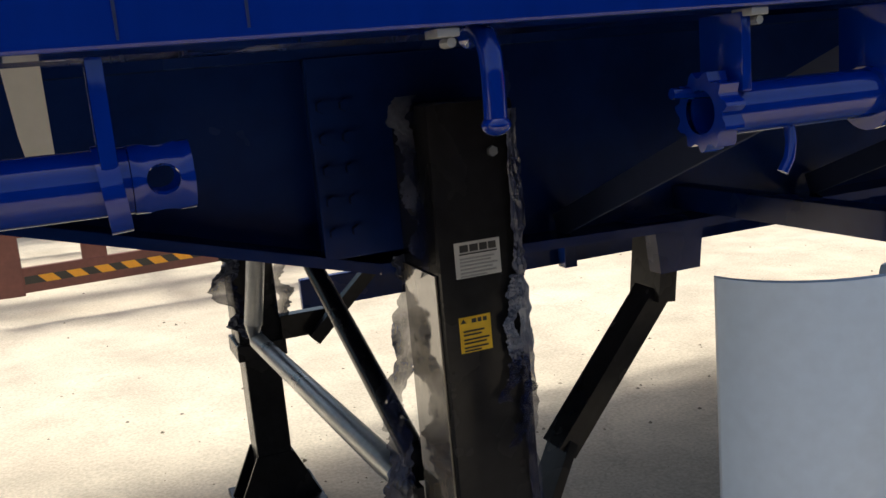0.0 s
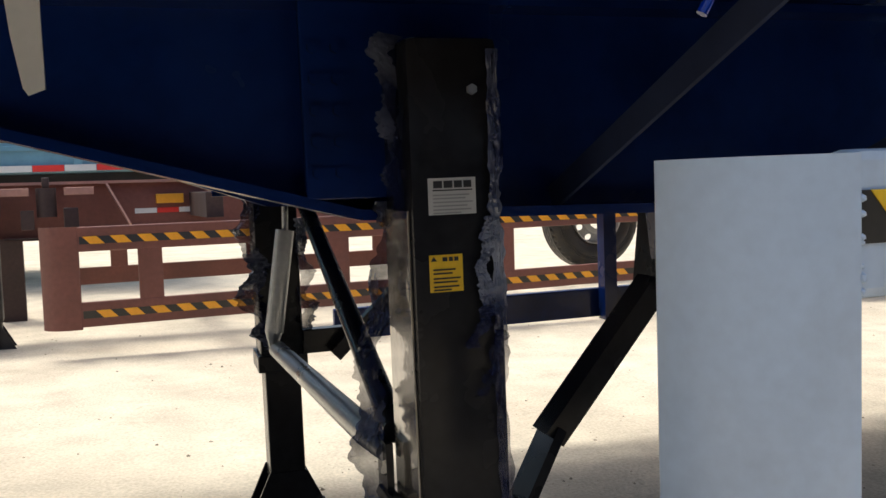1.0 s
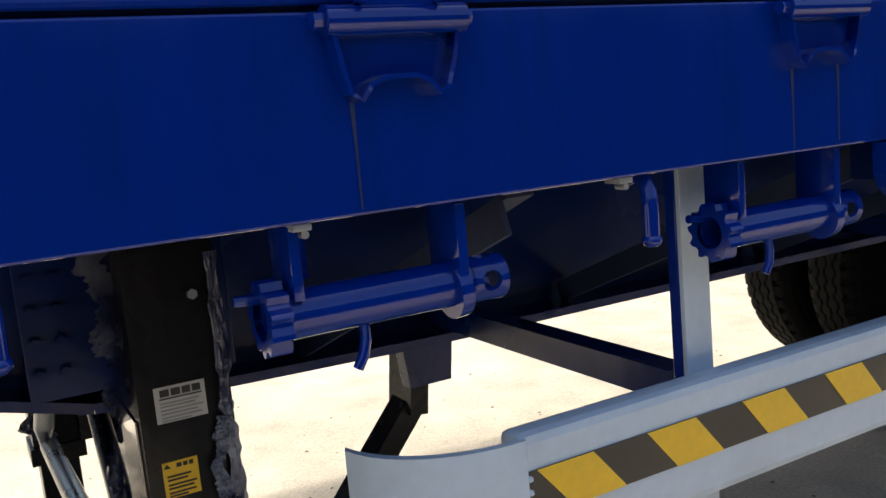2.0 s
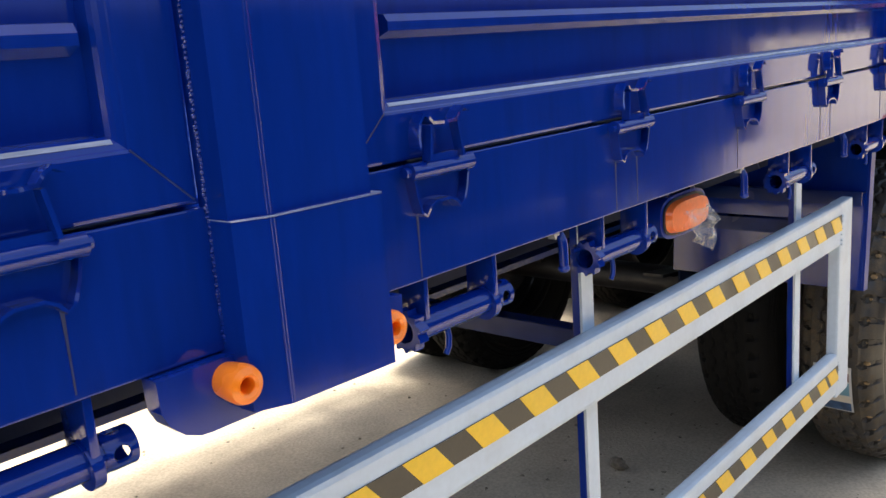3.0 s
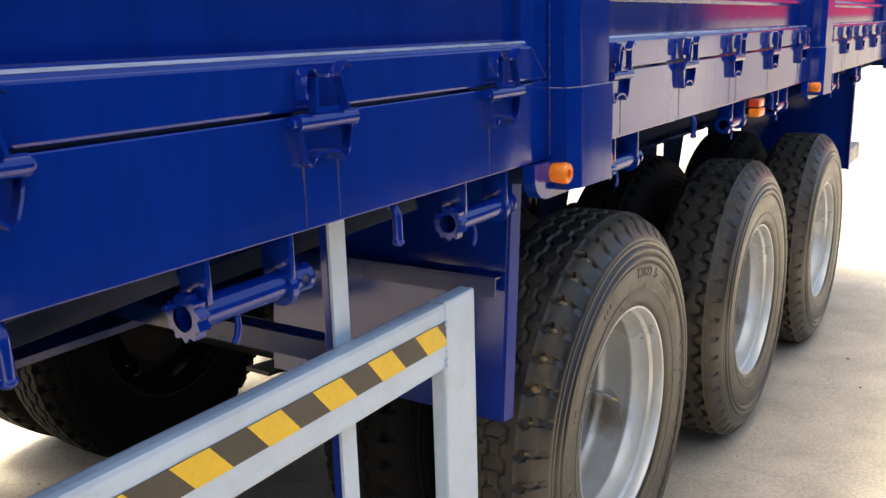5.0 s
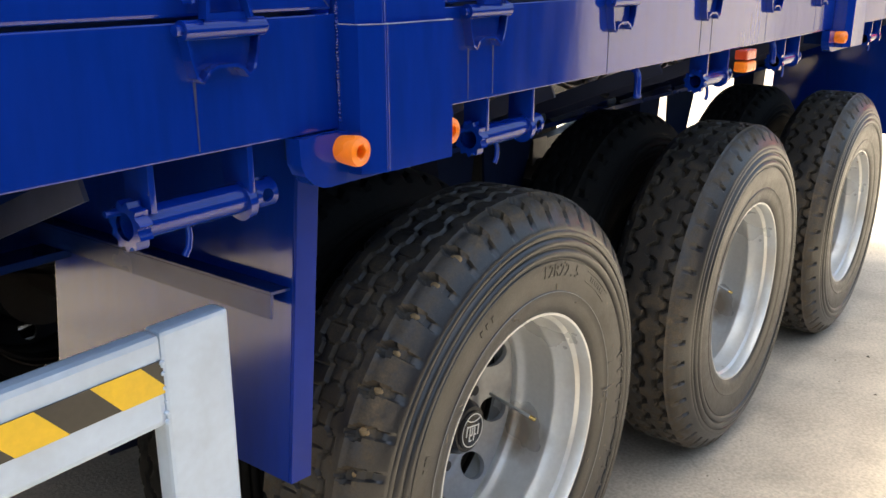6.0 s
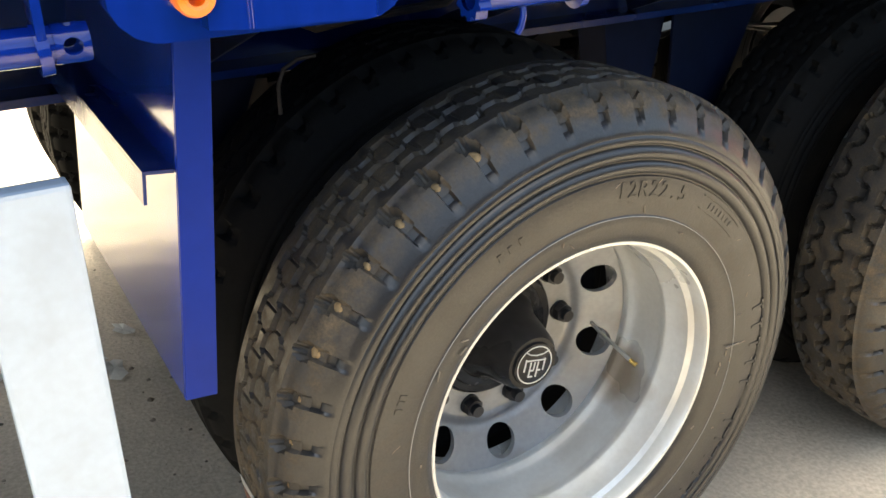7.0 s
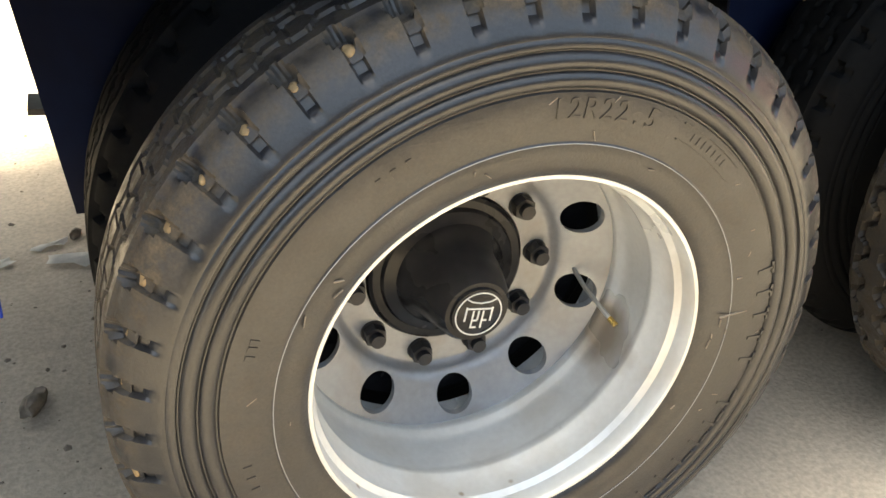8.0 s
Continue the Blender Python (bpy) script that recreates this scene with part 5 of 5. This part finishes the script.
def build_wheels():
    m = wheel_meshes()
    em = emblem_mesh()
    # dark copies of rim and disc, standing in for shade on the inner wheels
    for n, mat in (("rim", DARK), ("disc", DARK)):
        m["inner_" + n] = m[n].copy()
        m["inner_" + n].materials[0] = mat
    for k, x in enumerate((0.010, 1.318, 2.63)):
        z = ground_z(x) + TYRE_R + 0.001 - 0.0135 - 0.0047 * x
        spin = (0, 7, 21)[k]
        o = part("wheel", m["rim"], SILVER, TRAILER, "silver steel truck wheel with a deep dish and dusty black tyre", (x, 0.068, z), (0, spin, 0))
        if k == 0:
            part("tyre", m["tyre"], DUSTY, o, "dusty black tyre with muddy notches in its shoulder", turn=(0, 3.9, 0))
        else:
            part("tyre", m["zigzag_tyre"], ROADY, o, "black tyre with bold zigzag tread grooves")
        part("disc", m["disc"], SILVER, o)
        part("hub", m["hub"], BLACK, o)
        part("hub_cap", m["cap"], BLACK, o)
        part("emblem", em, CHALK, o, "pale ring and bars on the hub cap", turn=(0, 12 - spin, 0))
        v = part("valve_stem", m["valve"], STEEL, o)
        part("valve_tip", m["tip"], BRASS, v, "brass valve tip")
        for i in range(10):
            a = radians(36 * i)
            part("wheel_bolt", m["bolt"], DARK, o, at=(0.155 * math.cos(a), 0, 0.155 * math.sin(a)))
        if k == 0:
            sidewall_marks(o, m)
            tread_label(o)
            # mud left in the notches
            bm = bmesh.new()
            rng = random.Random(11)
            for i in range(14, 34):
                a = 2 * math.pi * (i + 0.53 + rng.uniform(-0.02, 0.02)) / 46
                r = TYRE_R - 0.0265
                c = Vector((r * math.cos(a), 0.0470 + rng.uniform(-0.004, 0.003), r * math.sin(a)))
                bmesh.ops.create_icosphere(bm, subdivisions=2, radius=0.013 * rng.uniform(0.55, 1.15), matrix=Matrix.Translation(c) @ Matrix.Rotation(-a, 4, "Y") @ Matrix.Diagonal((0.40, 0.85, 0.6, 1)))
            for v in bm.verts:
                v.co *= 1 + 0.006 * noise.noise(v.co * 160)
            tagged(part("mud", bm, RUST, o, smooth=True), "dried ochre mud in the tread notches", kind="stuff")
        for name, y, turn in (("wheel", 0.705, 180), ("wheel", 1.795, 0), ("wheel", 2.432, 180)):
            w = part(name, m["inner_rim"], DARK, TRAILER, "inner truck wheel darkened for shade, with a black tyre", (x, y, z), (0, 13 * k + 5, turn))
            part("tyre", m["inner_tyre"], SHADERUBBER, w)
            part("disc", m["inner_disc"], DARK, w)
        # axle, springs and brake parts
        bm = bmesh.new()
        rod(bm, (x, 0.33, z), (x, 2.17, z), 0.062, 20)
        for yy in (0.52, 1.98):
            rod(bm, (x, yy - 0.09, z), (x, yy + 0.09, z), 0.17, 28)
        ax = part("axle", bm, DARK, TRAILER, "dark greasy axle tube with brake drums", smooth=True)
        for yy in (0.80, 1.70):
            bm = bmesh.new()
            for i in range(7):
                ln = 0.58 - 0.065 * i
                pts = [(x + ln * t, yy, z + 0.14 - 0.013 * i + 0.05 * t * t) for t in (-1, -0.5, 0, 0.5, 1)]
                for a, b in zip(pts, pts[1:]):
                    beam_bar(bm, a, b, 0.075, 0.011)
            box(bm, x - 0.07, x + 0.07, yy - 0.055, yy + 0.055, z + 0.03, z + 0.17, 0.006)
            part("leaf_spring", bm, DARK, ax)
            bm = bmesh.new()
            plate(bm, [(x + 0.56, 1.02), (x + 0.76, 1.02), (x + 0.70, z + 0.10), (x + 0.62, z + 0.10)], yy - 0.05, yy + 0.05)
            part("spring_hanger", bm, SHADENAVY, TRAILER)
        bm = bmesh.new()
        rod(bm, (x + 0.22, 0.86, z + 0.16), (x + 0.30, 0.98, z + 0.18), 0.075, 20)
        part("brake_chamber", bm, DARK, ax, smooth=True)
        # front spring hanger
        bm = bmesh.new()
        plate(bm, [(x - 0.565, 1.009), (x - 0.540, 0.560), (x - 0.455, 0.552), (x - 0.275, 1.009)], 0.712, 0.720)
        rod(bm, (x - 0.49, 0.705, 0.575), (x - 0.49, 0.712, 0.575), 0.012, 6)
        part("spring_hanger", bm, SHADENAVY, TRAILER, "front spring hanger plate, its blue darkened for shade")
        # short cables and a bright fitting above the tyre
        bm = bmesh.new()
        rng = random.Random(k + 20)
        for _ in range(3):
            y0 = rng.uniform(0.45, 0.65)
            pipe(bm, [(x - 0.38 + 0.12 * i, y0 + rng.uniform(-0.03, 0.03), 1.16 - 0.05 * math.sin(i * 0.9) + rng.uniform(-0.02, 0.02)) for i in range(9)], 0.006, 6)
        part("brake_hose", bm, DARK, ax, smooth=True)
        if k:
            continue
        bm = bmesh.new()
        pipe(bm, [(x - 0.335, 0.47, 0.985), (x - 0.335, 0.47, 1.03), (x - 0.325, 0.47, 1.055), (x - 0.30, 0.47, 1.068), (x - 0.27, 0.47, 1.070)], 0.0035, 8)
        part("hose_fitting", bm, DARK, ax, "small dark hose fitting", smooth=True)


build_bed()
build_chassis()
build_gates()
build_posts()
build_guard()
build_winches()
build_hooks()
build_latches()
build_lamps()
mud_plate(-0.611, 1)
mud_plate(3.36, -1, 0.70)
bm = bmesh.new()
box(bm, 3.372, 3.81, 0.112, 0.20, 0.705, 0.80, 0.006)
part("bumper_end", bm, NAVY, TRAILER, "dark blue end of the rear bumper beam")
build_landing_gear()
build_wheels()


# ---------------------------------------------------------------- the brown skeletal trailer behind
def build_brown():
    x0, y0 = -4.50, 4.66
    t = thing("skeletal_trailer", "parked brown skeletal trailer with striped side guards", "trailer", (x0, y0, ground_z(x0)), (0, 0.3, 6.5))
    z = lambda h: h - ground_z(x0)
    L = 3.95
    for yy, turn in ((0.0, 0), (2.45, 1)):
        bm = bmesh.new()
        box(bm, 0.15, L, yy, yy + 0.035, z(0.745), z(0.880), 0.008)
        g = part("side_guard", bm, BROWN, t, "brown guard rail with amber and black tape")
        bm = bmesh.new()
        box(bm, 0.15, L, yy, yy + 0.035, z(0.330), z(0.468), 0.008)
        part("lower_rail", bm, BROWN, g)
        bm = bmesh.new()
        c = [(0.19, -0.003), (0.12, 0.002), (0.06, 0.022), (0.02, 0.055), (0.0, 0.10)]
        if turn:
            c = [(x, yy + 0.035 - v) for x, v in c]
            slab(bm, (c + [(x + 0.008, v - 0.008) for x, v in c[::-1]])[::-1], z(0.345), z(0.884))
        else:
            slab(bm, c + [(x + 0.006, v + 0.009) for x, v in c[::-1]], z(0.318), z(0.882))
        part("front_plate", bm, BROWN, g, "bent brown plate", smooth=True)
        for px in (0.50, 1.6, 2.75):
            bm = bmesh.new()
            box(bm, px, px + 0.13, yy + 0.003, yy + 0.032, z(0.466), z(0.748), 0.003)
            part("guard_post", bm, BROWN, g)
        if not turn:
            for lo in (0.786, 0.378):
                bm = bmesh.new()
                box(bm, 0.20, L - 0.02, -0.0016, 0.001, z(lo), z(lo + 0.042))
                part("tape_strip", bm, INK if lo > 0.5 else TAPE, g)
                bm = bmesh.new()
                plate(bm, [(0.02, z(lo)), (0.095, z(lo)), (0.055, z(lo + 0.042)), (-0.02, z(lo + 0.042))], -0.0034, -0.0015)
                me = put_mesh("tape_stripe", bm, AMBER)
                px = 0.235 + (0 if lo > 0.5 else 0.05)
                while px < L - 0.12:
                    part("tape_stripe", me, AMBER, g, at=(px, 0, 0))
                    px += 0.142
    # frame
    for yy in (0.75, 1.70):
        bm = bmesh.new()
        plate(bm, [(-3.0, z(1.12)), (-3.0, z(0.86)), (-0.2, z(0.80)), (7.0, z(0.80)), (7.0, z(1.12))], yy, yy + 0.012)
        b = part("main_beam", bm, BROWN, t, "brown steel main beam")
        bm = bmesh.new()
        box(bm, -3.0, 7.0, yy - 0.06, yy + 0.08, z(1.121), z(1.137))
        part("upper_flange", bm, PINK, b, "faded top flange")
        bm = bmesh.new()
        box(bm, -0.2, 7.0, yy - 0.06, yy + 0.08, z(0.785), z(0.799))
        part("lower_flange", bm, DKBROWN, b)
    for i in range(4):
        bm = bmesh.new()
        box(bm, 0.56 + 0.136 * i, 0.694 + 0.136 * i, 0.7465, 0.7490, z(0.925), z(0.957))
        part("reflective_tape", bm, (TAPEWHITE, TAPERED)[i % 2], t, ("white", "red")[i % 2] + " reflective tape")
    bm = bmesh.new()
    box(bm, 0.69, 0.86, 0.715, 0.748, z(0.985), z(1.045), 0.006)
    part("side_lamp", bm, AMBER, t, "amber side lamp")
    bm = bmesh.new()
    beam_bar(bm, (0.40, 0.70, z(1.11)), (0.52, 0.60, z(0.86)), 0.012, 0.075, (0, 1, 0))
    part("slanted_brace", bm, PINK, t, "faded pink slanting brace")
    for bx in (0.05,):
        bm = bmesh.new()
        rod(bm, (bx, 0.5, z(0.93)), (bx, 0.5, z(1.10)), 0.055, 16)
        box(bm, bx - 0.02, bx + 0.02, 0.46, 0.54, z(1.10), z(1.16), 0.006)
        o = part("twist_lock", bm, DKBROWN, t, "rusty container twist lock", smooth=True)
        bm = bmesh.new()
        box(bm, bx - 0.26, bx - 0.09, 0.44, 0.60, z(1.055), z(1.10), 0.004)
        part("lock_plate", bm, PINK, o)
        bm = bmesh.new()
        box(bm, bx + 0.10, bx + 0.26, 0.44, 0.60, z(1.055), z(1.10), 0.004)
        part("lock_plate", bm, PINK, o)
        bm = bmesh.new()
        box(bm, bx - 0.14, bx - 0.07, 0.44, 0.56, z(0.86), z(0.97), 0.004)
        part("lock_cheek", bm, DKBROWN, o)
        bm = bmesh.new()
        box(bm, bx + 0.09, bx + 0.17, 0.44, 0.56, z(0.86), z(0.98), 0.004)
        part("lock_cheek", bm, DKBROWN, o)
    # landing leg
    lx = -0.30
    bm = bmesh.new()
    box(bm, lx - 0.085, lx + 0.085, 0.48, 0.66, z(0.33), z(1.08), 0.012)
    leg = part("landing_leg", bm, DARK, t, "dark landing leg with a chalked mark")
    bm = bmesh.new()
    box(bm, lx - 0.075, lx + 0.075, 0.50, 0.64, z(0.18), z(0.33), 0.005)
    plate(bm, [(lx - 0.16, z(0.14)), (lx + 0.16, z(0.14)), (lx + 0.075, z(0.30)), (lx - 0.075, z(0.30))], 0.50, 0.51)
    plate(bm, [(lx - 0.16, z(0.14)), (lx + 0.16, z(0.14)), (lx + 0.075, z(0.30)), (lx - 0.075, z(0.30))], 0.63, 0.64)
    box(bm, lx - 0.20, lx + 0.20, 0.45, 0.69, z(0.137), z(0.155), 0.003)
    part("foot", bm, DARK, leg)
    bm = bmesh.new()
    rod(bm, (lx - 0.02, 0.40, z(0.98)), (lx - 0.02, 0.49, z(0.98)), 0.095, 20)
    pipe(bm, [(lx - 0.14, 0.39, z(0.98)), (lx - 0.05, 0.385, z(1.06)), (lx + 0.05, 0.385, z(1.06)), (lx + 0.10, 0.39, z(1.00)), (lx + 0.09, 0.39, z(0.90))], 0.014, 8)
    part("gear_case", bm, DKBROWN, leg, smooth=True)
    cu = bpy.data.curves.new("chalk_mark", "FONT")
    cu.body, cu.size, cu.extrude = "\u5de6", 0.075, 0.001
    cu.materials.append(CHALK)
    ob = new("chalk_mark", cu)
    ob.parent = leg
    ob.matrix_basis = pose(lx - 0.03, 0.478, z(0.50), 90, 0, 0)
    bm = bmesh.new()
    box(bm, lx + 0.02, lx + 0.18, 1.7, 1.86, z(0.14), z(1.0), 0.006)
    part("landing_leg", bm, DKBROWN, t)
    for px in (-0.9, 0.9, 2.6, 4.2):
        bm = bmesh.new()
        box(bm, px, px + 0.1, 0.1, 2.4, z(0.90), z(1.05), 0.003)
        part("cross_member", bm, DKBROWN, t)
    for wx in (5.0, 6.3):
        for wy, turn in ((0.02, 0), (2.45, 180)):
            w = part("wheel", bpy.data.meshes["wheel"], SILVER, t, "dusty truck wheel", (wx, wy, TYRE_R), (0, 9, turn))
            part("tyre", bpy.data.meshes["far_tyre"], RUBBER, w)
            part("disc", bpy.data.meshes["disc"], SILVER, w)


build_brown()


# ---------------------------------------------------------------- the pale blue lorry further back
def build_lorry(name, label, at, turn, body, strip, length, low, high, boards):
    t = thing(name, label, "truck", at, turn)
    bm = bmesh.new()
    box(bm, 0, length, 0, 2.4, low, high, 0.01)
    b = part("body", bm, body, t)
    n = int(length / 0.9)
    for i in range(n + 1):
        bm = bmesh.new()
        x = 0.02 + (length - 0.12) * i / n
        box(bm, x, x + 0.08, -0.035, -0.001, low + 0.02, high, 0.006)
        part("body_rib", bm, body, b)
    for i in range(boards):
        bm = bmesh.new()
        zz = low + 0.20 + (high - low - 0.3) * i / boards
        box(bm, 0.02, length - 0.02, -0.022, -0.001, zz, zz + 0.05, 0.006)
        part("body_rail", bm, body, b)
    if strip:
        for i in range(int(length / 0.28)):
            bm = bmesh.new()
            box(bm, 0.05 + 0.28 * i, 0.325 + 0.28 * i, -0.040, -0.036, low + 0.005, low + 0.065)
            part("reflective_tape", bm, (TAPERED, TAPEWHITE)[i % 2], t)
    bm = bmesh.new()
    for yy in (0.75, 1.6):
        box(bm, 0.1, length - 0.1, yy, yy + 0.08, low - 0.22, low - 0.001)
    part("chassis", bm, DARK, t)
    for wx in (1.0, 2.3, 5.0):
        for wy, rz in ((0.03, 0), (2.37, 180)):
            w = part("wheel", bpy.data.meshes["wheel"], SILVER, t, "dusty truck wheel", (wx, wy, TYRE_R), (0, 4, rz))
            part("tyre", bpy.data.meshes["far_tyre"], RUBBER, w)
            part("disc", bpy.data.meshes["disc"], SILVER, w)
        bm = bmesh.new()
        rod(bm, (wx, 0.25, TYRE_R), (wx, 2.15, TYRE_R), 0.07, 16)
        box(bm, wx - 0.05, wx + 0.05, 0.74, 0.84, TYRE_R, low - 0.2)
        box(bm, wx - 0.05, wx + 0.05, 1.59, 1.69, TYRE_R, low - 0.2)
        part("axle", bm, DARK, t)
    return t


build_lorry("cargo_truck", "pale blue cargo truck body with red and white reflective tape", (-11.2, 8.6, ground_z(-7)), (0, 0, 0), PALE, True, 7.6, 1.03, 2.6, 2)
# unseen trailer, added so the blue sides reflect something dark
build_lorry("unseen_trailer", "unseen dark trailer added alongside to darken reflections", (4.6, -2.5, ground_z(-2)), (0, 0, 180), SHADENAVY, False, 16.0, 0.50, 1.72, 2)


def build_cabin():
    # unseen, added to give the blue paint its red and beige reflections
    x0, y0 = 12.0, -3.4
    base = ground_z(x0) - 0.10
    t = thing("unseen_cabin", "unseen beige cabin with a red band, added to colour reflections", "cabin", (x0, y0, base))
    bm = bmesh.new()
    box(bm, 0, 8, 0, 2.5, 0, 2.05, 0.02)
    part("cabin_wall", bm, CABIN, t)
    bm = bmesh.new()
    box(bm, -0.03, 8.03, -0.03, 2.53, 2.052, 3.6, 0.02)
    part("upper_band", bm, RED, t, "red painted upper band")
    bm = bmesh.new()
    box(bm, -0.12, 8.12, -0.12, 2.62, 3.602, 3.70, 0.02)
    part("roof", bm, CABIN, t)
    bm = bmesh.new()
    box(bm, 3.4, 4.3, -0.03, -0.002, 0.02, 1.98, 0.01)
    part("door", bm, CABIN, t)


build_cabin()


def build_line():
    bm = bmesh.new()
    slope = math.degrees(math.atan(0.03))
    box(bm, 0, 11.0, -0.035, 0.035, 0.0, 0.004)
    ob = new("ground_line", put_mesh("ground_line", bm, CHALK))
    tagged(ob, "worn white line painted on the concrete", "road marking", kind="structure")
    ob.matrix_basis = pose(4.2, 0.39, ground_z(4.2) + 0.001, 0, slope, -3.0)


build_line()


# ---------------------------------------------------------------- litter on the ground
def build_litter():
    rng = random.Random(5)
    for x, y, s in ((-0.60, 1.47, 0.07), (-0.68, 1.56, 0.04), (-0.52, 1.40, 0.05), (-0.80, 1.50, 0.03), (-0.45, 1.60, 0.035)):
        bm = bmesh.new()
        n = 11
        lift = ground_z(x) + 0.003
        top = [bm.verts.new((s * rng.uniform(0.45, 1.1) * math.cos(2 * math.pi * k / n) * 1.4, s * rng.uniform(0.35, 0.8) * math.sin(2 * math.pi * k / n), rng.uniform(0.001, 0.010))) for k in range(n)]
        mid = bm.verts.new((0, 0, 0.004))
        for k in range(n):
            bm.faces.new((mid, top[k], top[(k + 1) % n]))
        bmesh.ops.solidify(bm, geom=bm.faces[:], thickness=0.002)
        tagged(new("paper_scrap", put_mesh("paper_scrap", bm, SCRAP)), "torn pale scrap lying on the concrete", "litter", "scraps by the wheel").matrix_basis = pose(x, y, lift, 0, 0, rng.uniform(0, 180))
    for x, y, s in ((-0.712, 0.876, 0.042), (-0.615, 1.60, 0.024)):
        bm = bmesh.new()
        bmesh.ops.create_icosphere(bm, subdivisions=3, radius=s)
        for v in bm.verts:
            v.co *= 1 + 0.35 * noise.noise(v.co * 40) + 0.2 * noise.noise(v.co * 110)
            v.co.z *= 0.5
            v.co.x *= 0.5
        tagged(new("clod", put_mesh("clod", bm, STONE, True)), "dry brown clod of earth on the concrete", "clod", "clods").matrix_basis = pose(x, y, ground_z(x) + s * 0.36, 0, 0, -25)
    verts, faces = [], []
    spots = [(rng.uniform(-7, 5), rng.uniform(-2.2, 6)) for _ in range(1500)] + [(rng.gauss(-0.7, 0.5), rng.gauss(1.0, 0.5)) for _ in range(300)] + [(rng.gauss(-3.0, 0.5), rng.gauss(2.2, 0.4)) for _ in range(200)]
    for x, y in spots:
        s = rng.choice((0.002, 0.003, 0.003, 0.004, 0.006, 0.009)) * rng.uniform(0.7, 1.3)
        b = len(verts)
        z = ground_z(x)
        a = rng.uniform(0, 6.28)
        for k in range(5):
            q = s * rng.uniform(0.7, 1.3)
            verts.append((x + q * math.cos(a + 1.257 * k), y + q * math.sin(a + 1.257 * k), z - 0.001))
        verts.append((x + rng.uniform(-0.3, 0.3) * s, y, z + s * rng.uniform(0.4, 0.9)))
        faces += [(b + k, b + (k + 1) % 5, b + 5) for k in range(5)]
    me = bpy.data.meshes.new("grit")
    me.from_pydata(verts, [], faces)
    me.materials.append(STONE)
    tagged(new("grit", me), "scattered brown grit and crumbs on the concrete", "grit", kind="stuff")


build_litter()
